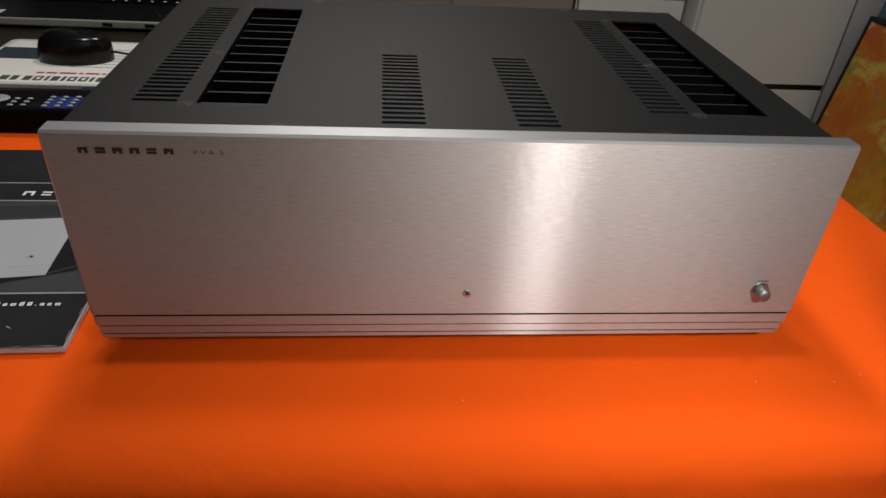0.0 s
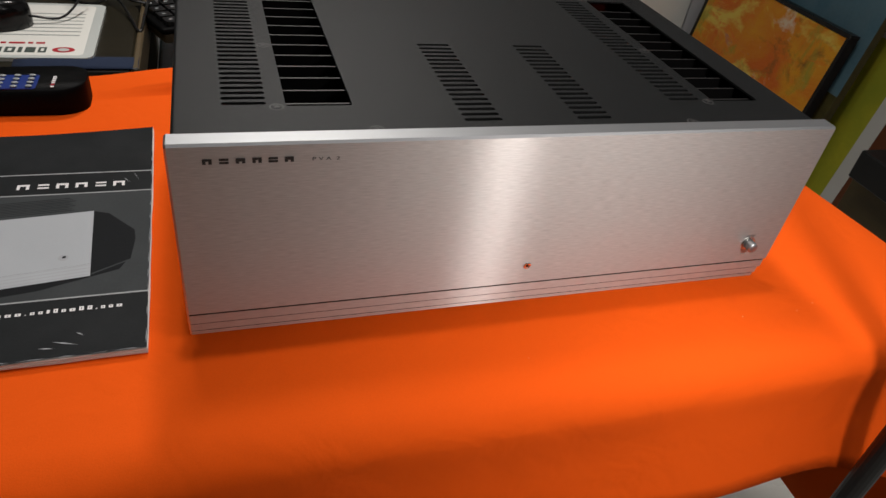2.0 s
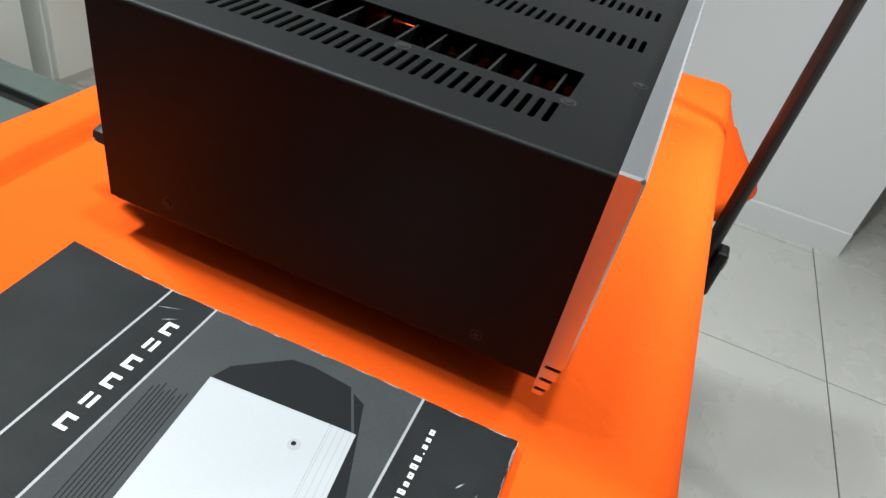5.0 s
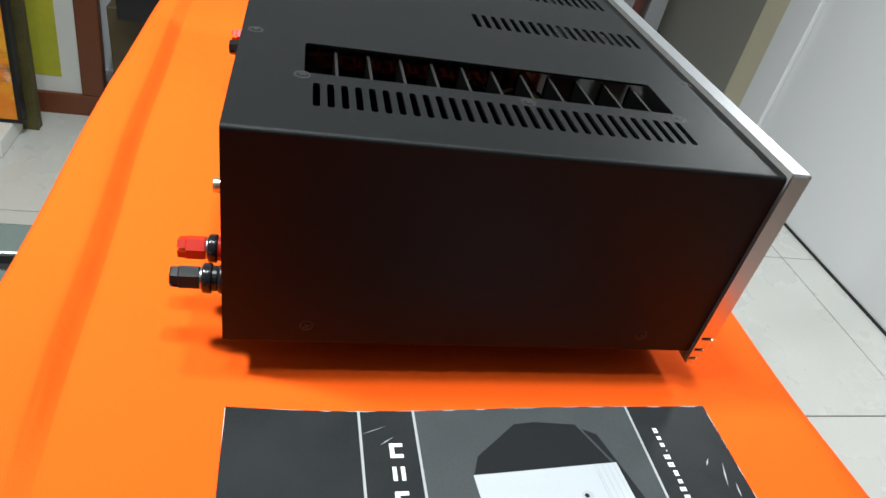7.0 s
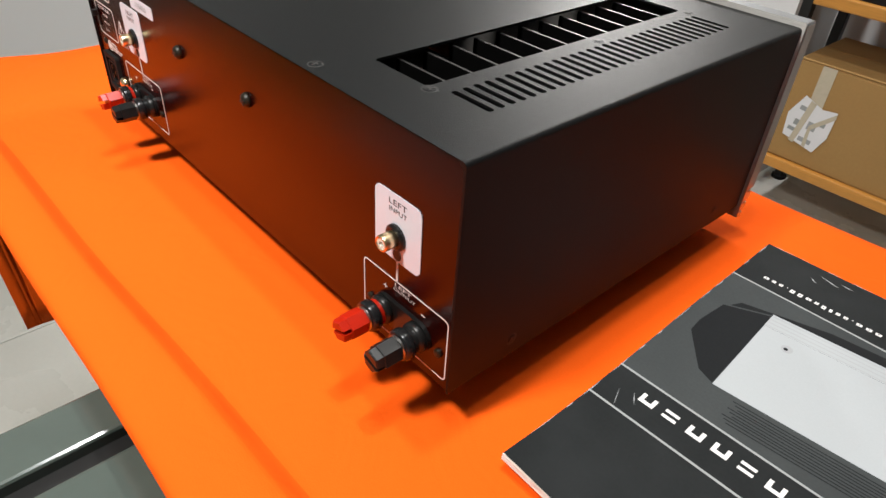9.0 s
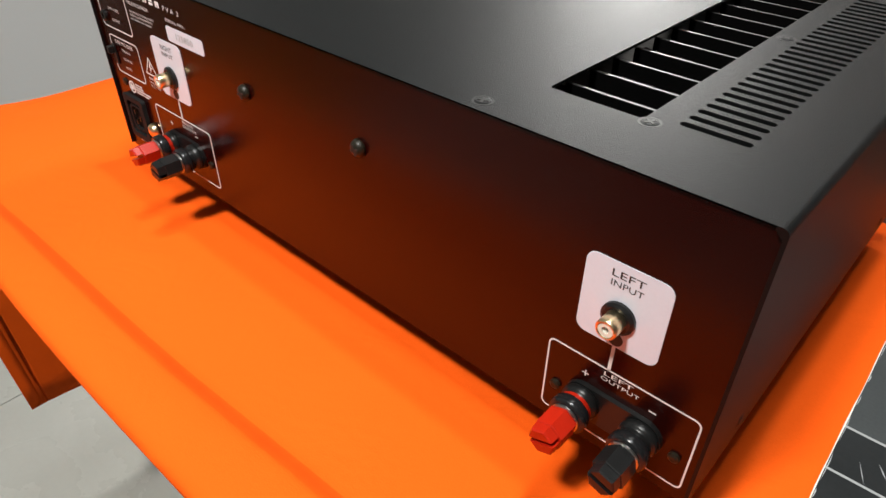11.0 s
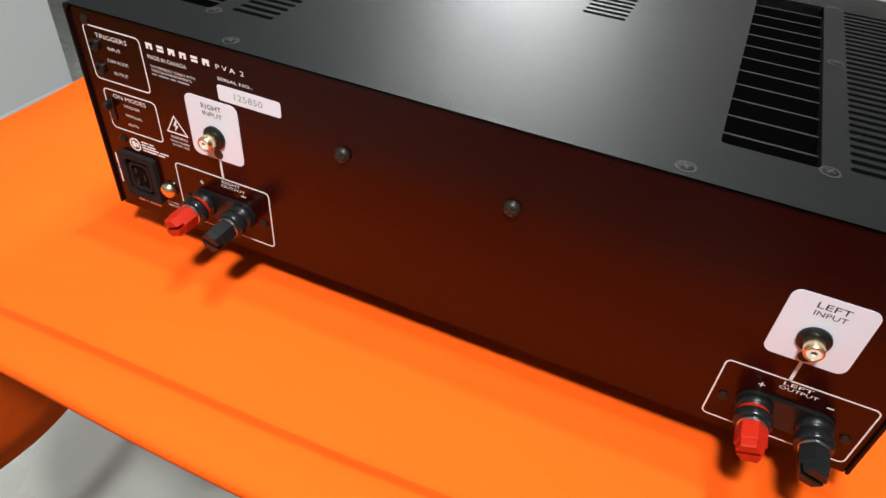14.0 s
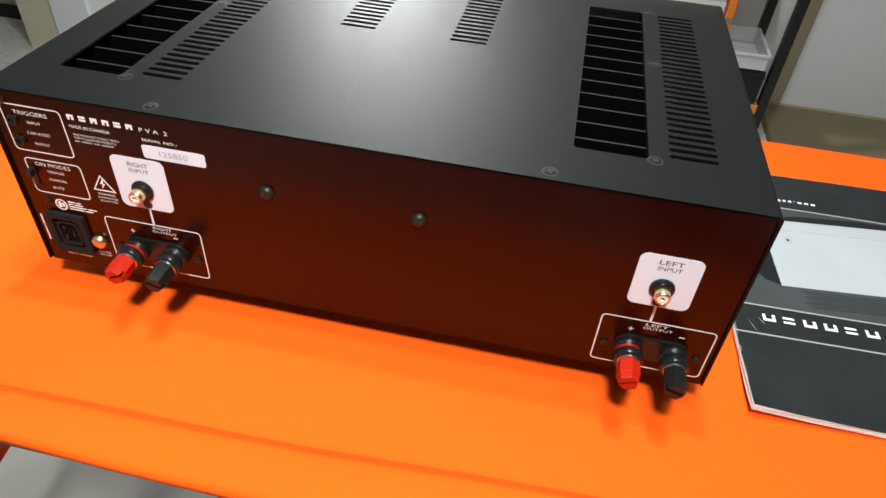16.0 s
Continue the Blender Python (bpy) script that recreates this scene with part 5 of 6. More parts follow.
def make_mouse_mat():
    m = thing("mouse_mat", "white printed mouse mat with red oval mark", "mouse mat", (-0.3220, 0.4730, DESK_Z + 0.0004))
    part("sheet", slab(rounded(-0.2300, 0.0, 0.0, 0.1710, 0.010, 5), 0, 0.0045), CARD, m)
    part("printed_field", slab(rounded(-0.2230, -0.0110, 0.0070, 0.1640, 0.006, 4), 0.0045, 0.0046), MATBOARD, m, "white printed field of the mat")
    z = 0.0047

    def bar(x0, x1, y0, y1, mt, name="print_bar", dz=0.0):
        part(name, slab([(x0, y0), (x1, y0), (x1, y1), (x0, y1)], z + dz, z + 0.0001 + dz), mt, m)

    o = [(-0.0320 + 0.0115 * math.cos(a / 14 * math.pi), 0.0220 + 0.0075 * math.sin(a / 14 * math.pi)) for a in range(28)]
    part("oval_mark", slab(o, z, z + 0.0001), RED_PRINT, m)
    o = [(-0.0320 + 0.0060 * math.cos(a / 10 * math.pi), 0.0220 + 0.0042 * math.sin(a / 10 * math.pi)) for a in range(20)]
    part("oval_centre", slab(o, z + 0.0001, z + 0.0002), CARD, m)
    x = -0.0490
    for w, gap in ((8, 1), (10, 0), (4, 0), (10, 1), (10, 1), (4, 0), (9, 0), (4, 0), (10, 1), (9, 0), (0, 0), (8, 0), (10, 0), (10, 1)):
        if w:
            bar(x - w * 0.001, x, 0.0140, 0.0290, DARK_PRINT, "brand_shape")
            if gap:
                bar(x - w * 0.00068, x - w * 0.0003, 0.0180, 0.0250, MATBOARD, "brand_gap", 0.0001)
        x -= w * 0.001 + 0.0030
    x = -0.0530
    for w in (9, 5, 16, 5, 20, 12, 9):
        bar(x - w * 0.001, x, 0.0385, 0.0435, RED_PRINT)
        x -= w * 0.001 + 0.003
    for k in range(7):
        bar(-0.118 + 0.003 * ((k * 5) % 4), -0.020, 0.0640 + 0.0115 * k, 0.0662 + 0.0115 * k, GREY_PRINT)
    bar(-0.2250, -0.1500, 0.0900, 0.1350, TEAL, "picture")


make_mouse_mat()


def make_mouse():
    ms = thing("computer_mouse", "glossy black corded computer mouse on a white mat", "mouse", (-0.440, 0.566, DESK_Z + 0.0050), -84)
    ms.matrix_world = pose(-0.440, 0.566, DESK_Z + 0.0050, 0, 0, -84) @ Matrix.Diagonal((0.78, 0.78, 1.02, 1.0))
    b = bmesh.new()
    rings = []
    for k in range(9):
        f = k / 8
        h = 0.036 * math.sin(math.pi * 0.5 * f) if f < 1 else 0.036
        s = math.sqrt(max(0.0, 1 - (f * 0.98) ** 2.6))
        ring = []
        for q in range(28):
            a = 2 * math.pi * q / 28
            ring.append(b.verts.new((0.033 * s * math.cos(a) * (1 + 0.08 * math.sin(a)), 0.058 * s * math.sin(a) + 0.006 * f, max(0, h * (1 - 0.10 * math.sin(a) * f)))))
        rings.append(ring)
    for a, c in zip(rings, rings[1:]):
        for q in range(28):
            b.faces.new((a[q], a[(q + 1) % 28], c[(q + 1) % 28], c[q]))
    b.faces.new(rings[0][::-1])
    b.faces.new(rings[-1])
    part("shell", b, mat("glossy_black_mouse", (0.004, 0.004, 0.004), 0.18, grain=0.1, grain_scale=200, spec=0.3), ms, smooth=True)
    part("wheel", lathe([(0.006, -0.003), (0.008, -0.002), (0.008, 0.002), (0.006, 0.003)], 20, "x", (0, 0.030, 0.024)), RUBBER, ms)
    part("cord", tube(spline([(0.0, 0.055, 0.010), (-0.010, 0.10, 0.006), (-0.055, 0.135, 0.030), (-0.075, 0.12, 0.045), (-0.110, 0.14, 0.012), (-0.10, 0.19, 0.004), (-0.16, 0.23, 0.004)], 8), 0.0016, 8), BLACK_PLASTIC, ms)


make_mouse()


def make_laptop():
    lt = thing("laptop", "open black laptop with silver-grey base on the desk", "laptop", (-0.505, 0.708, DESK_Z + 0.0005))
    part("base", box(-0.185, 0.205, 0.0, 0.250, 0.004, 0.0150, 0.002, 2), LAPTOP_GREY, lt)
    part("deck", slab(rounded(-0.182, 0.202, 0.003, 0.247, 0.006, 3), 0.0151, 0.0165), LAPTOP_BLACK, lt)
    part("touch_pad", slab(rounded(-0.060, 0.020, 0.012, 0.068, 0.004, 3), 0.0166, 0.0169), LAPTOP_BLACK, lt)
    part("sticker", slab(rounded(-0.118, -0.096, 0.018, 0.034, 0.001, 2), 0.0166, 0.0170), STICKER, lt, "small white sticker")
    b = slab(rounded(-0.0082, 0.0082, -0.0080, 0.0080, 0.0015, 2), 0, 0.0022)
    km = None
    for r in range(6):
        for c in range(18):
            if km is None:
                ob = part("key", b, REMOTE_BLACK, lt)
                km = ob.data
            else:
                ob = new("key", km)
                ob.parent = lt
            ob.matrix_local = pose(-0.160 + c * 0.0196 + (r % 2) * 0.004, 0.100 + r * 0.0195, 0.0167)
    b = bmesh.new()
    for r in range(6):
        for c in range(18):
            x, y = -0.160 + c * 0.0196 + (r % 2) * 0.004, 0.100 + r * 0.0195
            slab([(x - 0.003, y), (x + 0.001, y), (x + 0.001, y + 0.004), (x - 0.003, y + 0.004)], 0.01905, 0.0191, b)
    part("key_legends", b, PRINT_WHITE, lt)
    for x in (-0.165, -0.12, 0.05, 0.11, 0.165):
        part("port", box(x, x + 0.014, -0.0006, 0.004, 0.0070, 0.0120), BLACK_PLASTIC, lt)
    lid = box(-0.185, 0.205, 0.0, 0.010, 0.0, 0.245, 0.003, 2)
    lid.transform(Matrix.Translation((0, 0.244, 0.0165)) @ Matrix.Rotation(radians(-18), 4, "X"))
    ld = part("lid", lid, LAPTOP_BLACK, lt)
    s = box(-0.172, 0.192, -0.0008, 0.0002, 0.016, 0.232)
    s.transform(Matrix.Translation((0, 0.244, 0.0165)) @ Matrix.Rotation(radians(-18), 4, "X"))
    part("screen", s, SCREEN, ld)


make_laptop()


def make_cables():
    c = thing("cable_bundle", "thin black cables tangled across the desk edge", "cable", (-0.30, 0.66, DESK_Z))
    for k, pts in enumerate(([(-0.075, 0.04, 0.004), (-0.03, 0.02, 0.030), (0.0, 0.0, 0.010), (0.03, -0.005, 0.004), (0.10, 0.02, -0.02), (0.16, 0.06, -0.03)],
                             [(-0.05, 0.05, 0.004), (-0.01, -0.01, 0.012), (0.01, -0.06, 0.004), (0.022, -0.10, 0.003), (0.027, -0.05, 0.010), (0.03, 0.03, 0.010)],
                             [(-0.09, 0.03, 0.004), (-0.04, -0.01, 0.004), (0.005, 0.015, 0.016), (0.06, 0.03, 0.006), (0.12, 0.05, -0.02)],
                             [(0.0, 0.05, 0.004), (0.03, 0.0, 0.016), (0.055, 0.01, 0.000), (0.10, 0.03, -0.03), (0.18, 0.02, -0.035)])):
        part("cable", tube(spline(pts, 7), 0.0018, 7), BLACK_PLASTIC, c)


make_cables()
b = sheet(8, 6, lambda u, v: (-0.400 + 0.125 * u, 0.4545 + 0.032 * v, DESK_Z + 0.0010 + 0.004 * math.sin(3.1 * v) * (0.6 + 0.4 * math.sin(u * 5))))
cl = link_mesh("cleaning_cloth", b, mat("blue_microfibre", (0.004, 0.014, 0.042), 0.9, grain=0.2, grain_scale=900, stain=0.3, stain_scale=40, bump=0.5, bump_scale=2000), smooth=True)
cl.modifiers.new("thick", "SOLIDIFY").thickness = 0.001
tagged(cl, "folded blue cleaning cloth at the desk edge", "cloth")


def make_pedestal():
    """A glossy pedestal behind the table; a dark finger groove runs across its top."""
    s = thing("pedestal_cabinet", "glossy grey-green pedestal cabinet with a dark groove in its top", "cabinet", (-0.126, 0.66, FLOOR))
    h = -0.0365 - FLOOR
    part("carcass", box(-0.079, 0.079, -0.252, 0.24, 0.012, h - 0.0222, 0.003, 1), GREENGREY, s)
    part("top_panel", box(-0.081, 0.029, -0.2545, 0.242, h - 0.022, h, 0.0022, 2), GREENGREY, s)
    part("top_panel", box(0.0455, 0.081, -0.2545, 0.242, h - 0.022, h, 0.0022, 2), GREENGREY, s)
    part("groove", box(0.0292, 0.0453, -0.2525, 0.240, h - 0.0219, h - 0.009), BLACK_METAL, s, "dark finger groove between the top panels")
    for x in (-0.06, 0.06):
        for y in (-0.19, 0.21):
            part("foot", lathe([(0.014, 0.0), (0.014, 0.0118), (0.004, 0.0118)], 16, "z", (x, y, 0)), RUBBER, s)


make_pedestal()
# A thin steel rod draws the bright line on the cabinet top.
w = link_mesh("stylus", tube([(-0.204, 0.568, -0.0354), (-0.190, 0.556, -0.0354), (-0.172, 0.540, -0.0354), (-0.163, 0.530, -0.0354)], 0.0009, 10), STEEL, smooth=True)
tagged(w, "thin bright steel rod on the grey cabinet", "stylus")


def make_dark_filler():
    """An added black box that darkens the space between the desk and the pedestal."""
    t = thing("dark_filler_box", "added glossy black box filling the dark space between desk and cabinet", "computer", (-0.2405, 0.66, FLOOR))
    part("body", box(-0.0285, 0.0285, -0.215, 0.24, 0.010, 0.678, 0.004, 2), GLOSS_BLACK, t)
    part("bezel", box(-0.0285, 0.0285, -0.2262, -0.2152, 0.012, 0.676, 0.003, 2), BLACK_PLASTIC, t)
    for x in (-0.02, 0.02):
        for y in (-0.18, 0.20):
            part("foot", lathe([(0.008, 0.0), (0.008, 0.0098), (0.003, 0.0098)], 12, "z", (x, y, 0)), RUBBER, t)


make_dark_filler()


def make_keypad():
    k = thing("keyboard", "black keyboard with pale key marks on a worn wooden tray", "keyboard", (-0.252, 0.578, -0.0363), 25)
    part("tray", box(0, 0.300, 0.0, 0.088, 0.010, 0.0235, 0.004, 2), OAK, k, "worn olive wooden tray under the keyboard")
    for x in (0.085, 0.215):
        part("tray_foot", box(x, x + 0.018, 0.012, 0.076, 0.0, 0.0098, 0.002, 1), RUBBER, k)
    part("body", box(-0.003, 0.303, -0.003, 0.091, 0.0237, 0.0315, 0.003, 2), REMOTE_BLACK, k)
    km = None
    for i in range(14):
        for j in range(4):
            if km is None:
                ob = part("key", slab(rounded(-0.0085, 0.0085, -0.0085, 0.0085, 0.002, 2), 0, 0.006), BLACK_PLASTIC, k)
                km = ob.data
            else:
                ob = new("key", km)
                ob.parent = k
            ob.matrix_local = pose(0.016 + i * 0.0208, 0.012 + j * 0.0208, 0.0316)
            if i == 0 and j == 0:
                leg = part("key_mark", slab([(-0.0025, -0.0015), (0.0015, -0.0015), (0.0015, 0.0020), (-0.0025, 0.0020)], 0.0061, 0.0062), KEY_GREY, k)
                leg_mesh = leg.data
            else:
                leg = new("key_mark", leg_mesh)
                leg.parent = k
            leg.matrix_local = pose(0.016 + i * 0.0208, 0.012 + j * 0.0208, 0.0316)


make_keypad()

# ---------------------------------------------------------------- north side: drawers and a laminate counter
def make_drawer_unit(x0, x1, y, top, seams, name_label):
    u = thing("drawer_unit", name_label, "drawers", ((x0 + x1) / 2, y, FLOOR), group="white drawer units")
    w = (x1 - x0) / 2
    part("carcass", box(-w, w, 0.022, 0.45, 0.0, top - FLOOR, 0.003, 1), WHITE_GLOSS, u)
    edges = [0.03] + [s - FLOOR for s in seams] + [top - FLOOR - 0.01]
    for a, c in zip(edges, edges[1:]):
        d = part("drawer_front", box(-w + 0.004, w - 0.004, 0.0, 0.0215, a + 0.009, c - 0.009, 0.003, 2), WHITE_GLOSS, u)
        part("pull_groove", box(-w + 0.006, w - 0.006, 0.006, 0.0212, c - 0.0085, c + 0.0085), BLACK_METAL, d)


make_drawer_unit(0.868, 1.330, 1.60, 0.25, (-0.375,), "white lacquered two-drawer unit standing on the floor")
make_drawer_unit(0.520, 0.845, 1.66, 0.10, (-0.330, -0.135), "narrow white lacquered drawer unit by the wall")
structure("wall_pillar", box(1.345, 1.565, 1.62, 2.19, FLOOR - 0.003, CEILING - 0.002), WALL, "white painted wall pillar beside the drawers", "wall")


def make_counter():
    c = thing("sideboard", "low pinkish-beige laminate sideboard by the wall", "sideboard", (0.15, 1.62, FLOOR))
    part("carcass", box(-0.36, 0.350, 0.02, 0.50, 0.0, 0.80, 0.003, 1), PINK_WOOD, c)
    for x in (-0.357, 0.0):
        part("door", box(x, x + 0.345, 0.0, 0.0195, 0.02, 0.78, 0.003, 1), PINK_WOOD, c)


make_counter()
pb = bmesh.new()
bmesh.ops.create_icosphere(pb, subdivisions=3, radius=0.035)
for v in pb.verts:
    v.co *= 1 + 0.35 * noise.noise(v.co * 60)
    v.co.z = max(-0.018, v.co.z * 0.8)
pb.transform(Matrix.Translation((0.545, 1.70, 0.1185)))
tagged(link_mesh("crumpled_paper", pb, PAPER), "crumpled white paper on the drawer unit", "paper")


# ---------------------------------------------------------------- east side: pictures leaning on the wall
def leaning(name, label, category, x, y0, y1, z, lean):
    """An empty at the foot of a leaning thing: local x runs along +y to the left end, z up the face, the front faces -y of its own."""
    ob = new(name)
    ob.empty_display_size = 0.05
    ob.matrix_world = Matrix.Translation((x, y0, z)) @ Matrix.Rotation(radians(90), 4, "Z") @ Matrix.Rotation(radians(180), 4, "Z") @ Matrix.Rotation(radians(lean), 4, "X")
    return tagged(ob, label, category)


def make_framed_picture():
    p = leaning("framed_picture", "yellow-green picture with white mat in a red-brown wooden frame", "picture", 1.425, 0.796, 1.34, FLOOR, -6.5)
    W, H, r = 0.60, 0.705, 0.062
    for a, c, d, e in ((-W, 0, 0, r), (-W, 0, H - r, H), (-W, -W + r, r, H - r), (-r, 0, r, H - r)):
        part("frame_rail", box(a, c, 0.0, 0.030, d, e, 0.004, 2), RED_WOOD, p)
    part("mat_board", box(-W + r, -r, 0.014, 0.020, r, H - r), MATBOARD, p)
    part("print", box(-W + r + 0.05, -r - 0.052, 0.0128, 0.0138, r - 0.008 + 0.053, H - r - 0.043), YELLOW_ART, p, "loose yellow-green wash")


def make_blue_canvas():
    p = leaning("blue_canvas", "large blue-grey painted canvas leaning against other pictures", "painting", 1.318, 0.945, 1.6, FLOOR, -6.0)
    part("face", box(-0.62, 0, 0.0, 0.003, 0.46, 0.88, 0.001, 1), BLUE_ART, p, "upper blue-grey part of the painting")
    part("face", box(-0.62, 0, 0.0, 0.003, 0.0, 0.4598, 0.001, 1), OLIVE_ART, p, "lower dark olive part of the painting")
    part("stretcher", box(-0.618, -0.001, 0.0031, 0.032, 0.002, 0.878, 0.002, 1), OLIVE, p)


def make_orange_painting():
    slab_w = box(1.16, 1.345, 0.985, 1.52, FLOOR, -0.702, 0.004, 1)
    tagged(link_mesh("white_slab", slab_w, WHITE_GLOSS), "low white slab on the floor under a painting", "slab")
    p = leaning("orange_painting", "thick-painted orange and yellow abstract painting with black edge", "painting", 1.262, 0.972, 1.5, -0.7015, -7.0)
    part("face", box(-0.54, 0, 0.0, 0.004, 0.0, 0.562, 0.001, 1), DAUBS, p)
    for a, c, d, e in ((-0.552, 0.012, -0.0, 0.010), (-0.552, 0.012, 0.5625, 0.574), (-0.552, -0.5405, 0.0105, 0.562), (0.0005, 0.012, 0.0105, 0.562)):
        part("edging", box(a, c, -0.002, 0.030, d, e, 0.001, 1), BLACK_METAL, p)


make_framed_picture()
make_blue_canvas()
make_orange_painting()


def label_sheet(parent, m, w, h, seed, name="shipping_label"):
    s = slab([(0, 0), (w, 0), (w, h), (0, h)], 0, 0.0006)
    s.transform(m)
    lab = part(name, s, STICKER, parent, "white shipping label with grey print")
    rnd = random.Random(seed)
    y = h * 0.08
    while y < h * 0.9:
        bh = rnd.choice((0.004, 0.006, 0.014))
        x = w * 0.06
        while x < w * 0.9:
            bw = rnd.uniform(0.006, 0.03)
            bw = min(bw, w * 0.94 - x)
            bmx = slab([(x, y), (x + bw, y), (x + bw, y + bh * 0.6), (x, y + bh * 0.6)], 0.0007, 0.0008)
            bmx.transform(m)
            part("print_bar", bmx, GREY_PRINT, lab)
            x += bw + rnd.uniform(0.006, 0.03)
        y += bh + rnd.uniform(0.008, 0.022)


def make_carton(name, at, turn, w, d, h, label, seed):
    """A closed cardboard carton with flaps and tape; the front faces its own -y."""
    c = thing(name, label, "box", at, turn, "cardboard boxes")
    b = box(-w / 2, w / 2, 0, d, 0, h, 0.004, 2)
    rnd = random.Random(seed)
    for v in b.verts:
        v.co += Vector([rnd.uniform(-0.002, 0.002) for _ in range(3)])
    part("body", b, CARDBOARD, c)
    for y0, y1 in ((0.002, d / 2 - 0.002), (d / 2 + 0.002, d - 0.002)):
        part("flap", box(-w / 2 + 0.001, w / 2 - 0.001, y0, y1, h + 0.0002, h + 0.004, 0.001, 1), CARDBOARD, c)
    return c


def on_front(x, z, roll=0.0, y=-0.0030):
    return Matrix(((1, 0, 0, x), (0, 0, -1, y), (0, 1, 0, z), (0, 0, 0, 1))) @ Matrix.Rotation(radians(roll), 4, "Z")


def make_low_cabinet():
    k = thing("low_cabinet", "low olive-brown cabinet with dark top under the cardboard boxes", "cabinet", (1.40, 0.535, FLOOR))
    part("carcass", box(-0.110, 0.165, -0.195, 0.195, 0.0, 0.385, 0.004, 1), BROWN_CABINET, k)
    part("top", box(-0.195, 0.170, -0.215, 0.150, 0.3852, 0.455, 0.003, 1), BLACK_METAL, k)


make_low_cabinet()
CAB_TOP = FLOOR + 0.4555
low = make_carton("cardboard_box", (1.185, 0.438, CAB_TOP), -90, 0.255, 0.33, 0.165, "brown cardboard box with a large white envelope stuck on", 3)
label_sheet(low, on_front(-0.020, 0.006, 7), 0.118, 0.135, 5)
label_sheet(low, on_front(-0.122, 0.090, 2), 0.085, 0.060, 6)
part("tape", box(-0.125, 0.125, -0.0025, 0.10, 0.1695, 0.1712), TAPE, low, "crinkled clear packing tape")
high = make_carton("cardboard_box", (1.255, 0.480, CAB_TOP + 0.1715), -92, 0.340, 0.27, 0.165, "brown cardboard box with small shipping labels", 4)
label_sheet(high, on_front(-0.150, 0.030, -4), 0.055, 0.125, 8)
label_sheet(high, on_front(-0.045, 0.050, -6), 0.045, 0.060, 9)
label_sheet(high, on_front(0.085, 0.022, 2), 0.080, 0.120, 10)
crinkle = sheet(60, 6, lambda u, v: (-0.165 + 0.33 * u, -0.0042 - 0.002 * v + 0.0016 * noise.noise((u * 38, v * 4, 2.0)), 0.001 + 0.022 * v + 0.003 * noise.noise((u * 24, 5.0, v * 3))))
part("tape", crinkle, TAPE, high, "crinkled clear packing tape")


# ---------------------------------------------------------------- south side: the rack with its boxes
def make_rack():
    r = thing("storage_rack", "black steel rack with pine shelf boards", "shelf", (-0.215, -1.46, FLOOR))
    for x in (-0.480, 0.480):
        for y in (0.118, -0.16):
            part("post", box(x - 0.013, x + 0.013, y - 0.013, y + 0.013, 0.012, 1.75, 0.002, 1), BLACK_METAL, r)
            part("post_foot", lathe([(0.022, 0.0), (0.022, 0.010), (0.012, 0.016)], 16, "z", (x, y, 0)), RUBBER, r)
    for z in (0.165, 0.590, 1.020, 1.45):
        part("shelf_board", box(-0.466, 0.466, -0.172, 0.140, z, z + 0.030, 0.004, 2), PINE, r)


make_rack()
SHELF1, SHELF2 = FLOOR + 0.1952, FLOOR + 0.6202
rb = make_carton("cardboard_box", (-0.095, -1.335, SHELF1), 180, 0.66, 0.27, 0.262, "large brown cardboard box on the rack shelf", 12)
b = slab([(0.0, 0.012), (0.088, 0.0), (0.104, 0.050), (0.098, 0.120), (0.062, 0.112), (0.010, 0.128), (-0.012, 0.070)], 0, 0.0008)
b.transform(on_front(-0.305, 0.055, -6))
envelope = part("document_pouch", b, STICKER, rb, "crumpled white document pouch under tape")
for x, y, w, h, mt in ((0.004, 0.030, 0.020, 0.010, GREY_PRINT), (0.012, 0.048, 0.012, 0.016, GREY_PRINT), (0.040, 0.014, 0.034, 0.012, LINE_GREY), (0.046, 0.050, 0.022, 0.022, LINE_GREY), (0.074, 0.070, 0.012, 0.012, GREY_PRINT), (0.010, 0.090, 0.016, 0.012, LINE_GREY)):
    b = slab([(x, y), (x + w, y), (x + w, y + h), (x, y + h)], 0.0009, 0.0010)
    b.transform(on_front(-0.305, 0.055, -6))
    part("print_bar", b, mt, envelope)
for pts in (((0.020, 0.004), (0.034, 0.002), (0.044, 0.118), (0.028, 0.122)), ((0.050, 0.060), (0.058, 0.052), (0.102, 0.104), (0.098, 0.116)), ((0.056, 0.006), (0.066, 0.004), (0.058, 0.056), (0.050, 0.058))):
    b = slab(pts, 0.0011, 0.0014)
    b.transform(on_front(-0.305, 0.055, -6))
    part("tape_strip", b, TAPE, envelope, "crossing strip of brown tape")
label_sheet(rb, on_front(-0.005, 0.040, 4), 0.080, 0.090, 14)
part("tape", box(-0.27, -0.235, -0.0012, -0.0004, 0.03, 0.262), TAPE, rb)


def make_book_stack():
    rnd = random.Random(8)
    z = SHELF2
    for k, mt in enumerate((BLACK_PLASTIC, PINE, OLIVE, DARK_STEEL, PEN_RED)):
        h = 0.018 + 0.006 * (k % 2)
        t = thing("book", "worn dark book lying flat in a stack", "book", (0.06 + 0.01 * math.sin(k * 2), -1.44, z + 0.0002), 4 * math.sin(k * 3), "books on the rack")
        part("cover", box(-0.13, 0.13, -0.09, 0.105, 0, 0.0025), mt, t)
        part("pages", box(-0.127, 0.124, -0.087, 0.102, 0.0026, h - 0.0026), PAPER, t)
        part("cover", box(-0.13, 0.13, -0.09, 0.105, h - 0.0025, h), mt, t)
        part("spine", box(-0.13, 0.13, 0.1052, 0.108, 0, h), mt, t)
        z += h + 0.0004


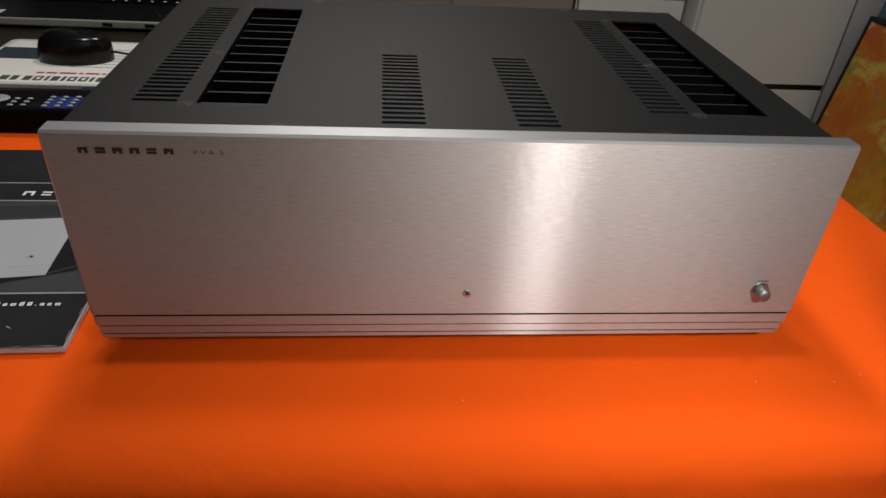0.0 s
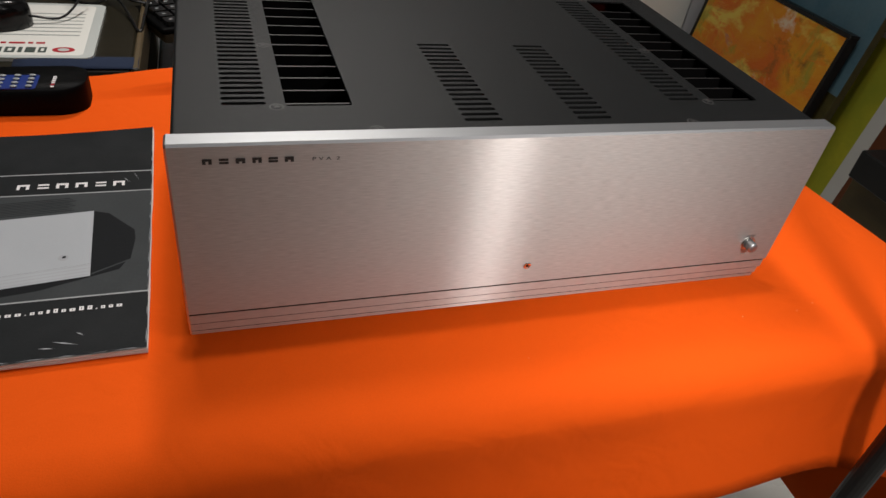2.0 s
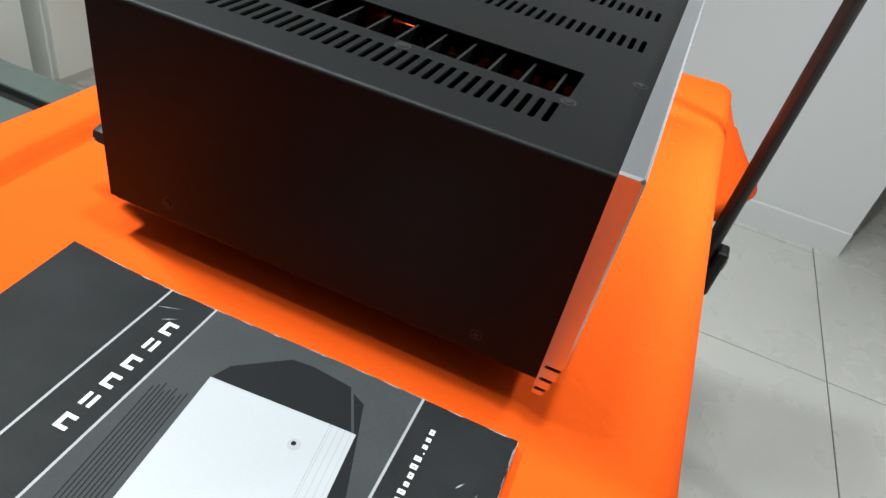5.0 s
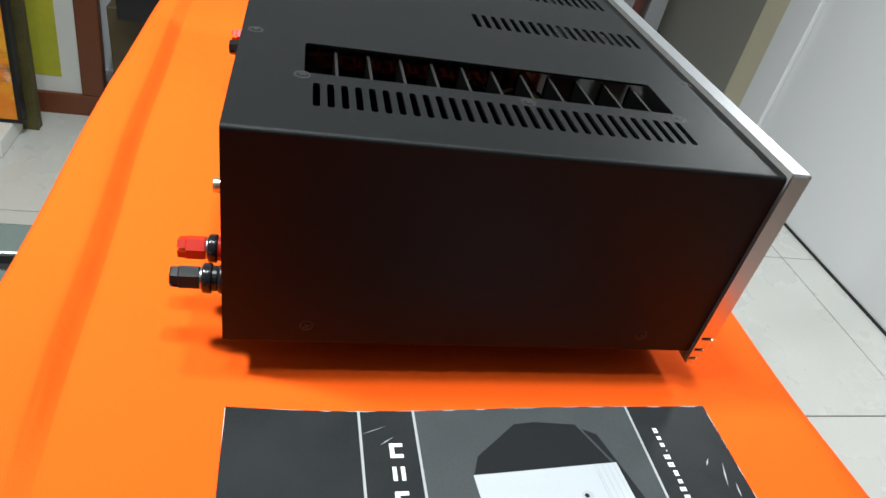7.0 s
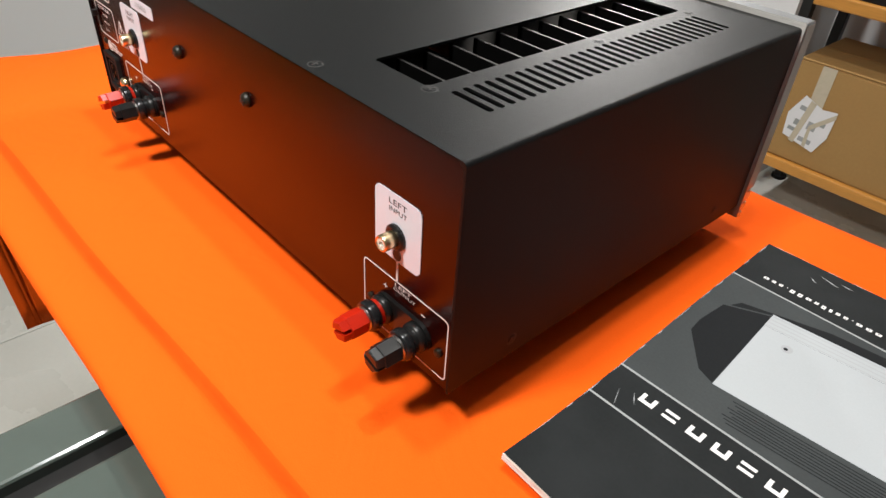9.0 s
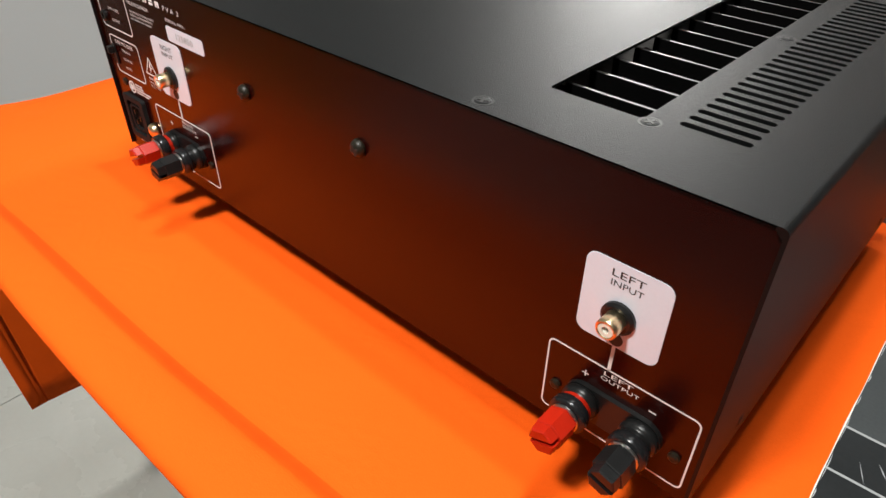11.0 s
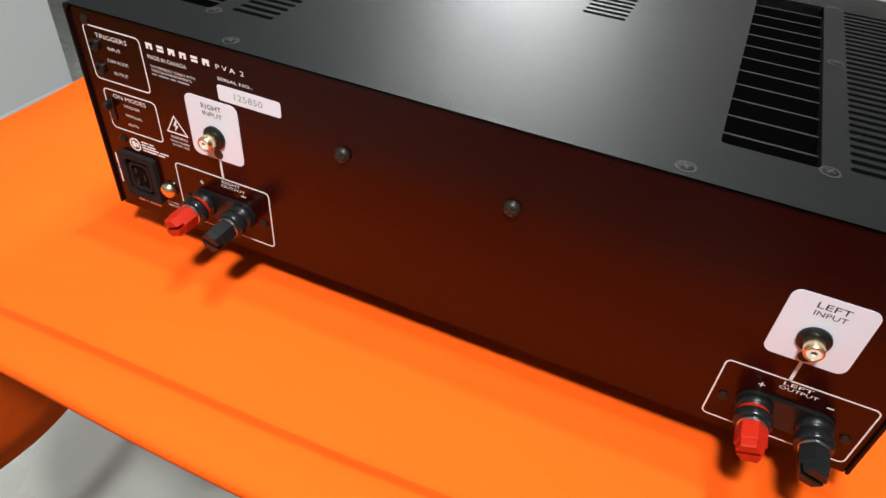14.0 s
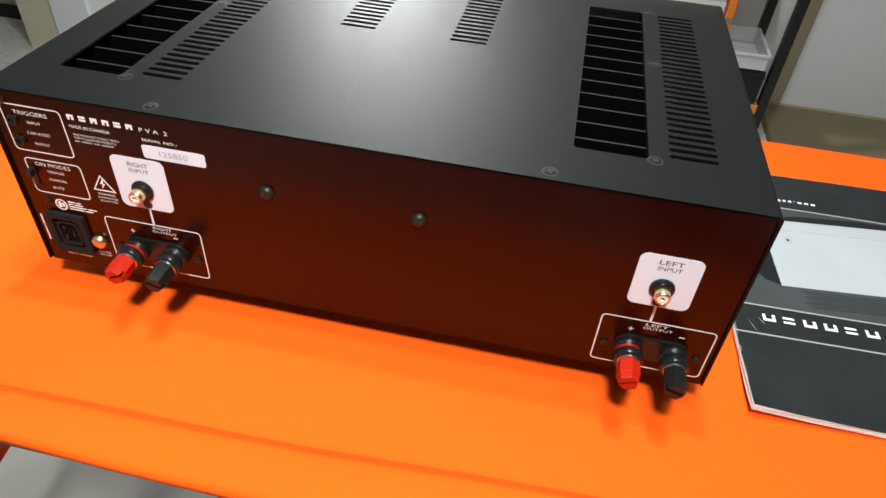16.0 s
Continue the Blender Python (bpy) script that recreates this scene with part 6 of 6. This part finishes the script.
make_book_stack()


def make_plastic_tub():
    t = thing("plastic_tub", "milky plastic storage tub on the rack", "tub", (-0.575, -1.42, SHELF1 + 0.1045))
    for a in (box(-0.085, 0.085, -0.10, 0.10, 0, 0.003), box(-0.085, -0.082, -0.10, 0.10, 0.0031, 0.038), box(0.082, 0.085, -0.10, 0.10, 0.0031, 0.038),
              box(-0.0819, 0.0819, 0.097, 0.10, 0.0031, 0.038), box(-0.0819, 0.0819, -0.10, -0.097, 0.0031, 0.038)):
        part("wall_panel", a, FROSTED, t)
    part("rim", ring_slab(rounded(-0.090, 0.090, -0.105, 0.105, 0.006, 3), rounded(-0.0815, 0.0815, -0.0965, 0.0965, 0.004, 3), 0.0382, 0.044), FROSTED, t)


make_plastic_tub()
k = thing("black_case", "plain black plastic case under the tub", "case", (-0.575, -1.42, SHELF1))
part("body", box(-0.095, 0.095, -0.11, 0.10, 0, 0.100, 0.008, 2), BLACK_PLASTIC, k)
part("lid_line", box(-0.0955, 0.0955, -0.1105, 0.1005, 0.080, 0.083), RUBBER, k)
k = thing("spring_clamp", "orange plastic spring clamp in the tub", "clamp", (-0.535, -1.40, SHELF1 + 0.1080))
part("jaw", box(-0.012, 0.012, -0.02, 0.02, 0.0, 0.155, 0.005, 2), ORANGE_PLASTIC, k)
part("grip", box(-0.020, 0.020, -0.014, 0.014, 0.1555, 0.205, 0.006, 2), ORANGE_PLASTIC, k)
part("pivot", lathe([(0.008, -0.022), (0.008, 0.022)], 16, "y", (0, 0, 0.10)), STEEL, k)
structure("trim", box(-0.862, -0.822, -1.7195, -1.700, FLOOR + 0.031, 1.30, 0.003, 1), TAN, "tan upright strip on the white wall", "trim")

# passage: a white carton and a red book at its end
wc = thing("white_carton", "white carton with a column of grey print standing in the passage", "box", (2.80, -1.41, FLOOR))
part("body", box(-0.10, 0.10, -0.115, 0.12, 0, 0.46, 0.004, 1), STICKER, wc)
part("lid_seam", box(-0.1012, -0.1002, -0.112, 0.117, 0.335, 0.338), LINE_GREY, wc)
down = Matrix(((0, 0, -1, -0.1014), (0, -1, 0, 0.02), (-1, 0, 0, 0.30), (0, 0, 0, 1)))
bars((0.022, 0.014, 0.020, 0.016, 0.022), 0.030, 0.010, down, GREY_PRINT, wc)
rk = thing("red_binder", "red ring binder standing beside the carton", "binder", (2.84, -1.235, FLOOR), 90)
part("cover", box(-0.035, 0.035, -0.09, 0.09, 0, 0.31, 0.004, 1), PEN_RED, rk)
part("spine_label", box(-0.022, 0.022, 0.0905, 0.0915, 0.08, 0.22), STICKER, rk)

# ---------------------------------------------------------------- floor tiles, last
def lay_tiles():
    g = 0.0016
    b = box(g, 0.60 - g, g, 0.60 - g, FLOOR - 0.0038, FLOOR, 0.0010, 1)
    me = None
    for i in range(10):
        for j in range(8):
            x, y = -2.66 + 0.6 * i, -2.42 + 0.6 * j
            if me is None:
                ob = part("tile", b, TILE, floor)
                me = ob.data
            else:
                ob = new("tile", me)
                ob.parent = floor
            ob.location = (x, y, 0)


lay_tiles()
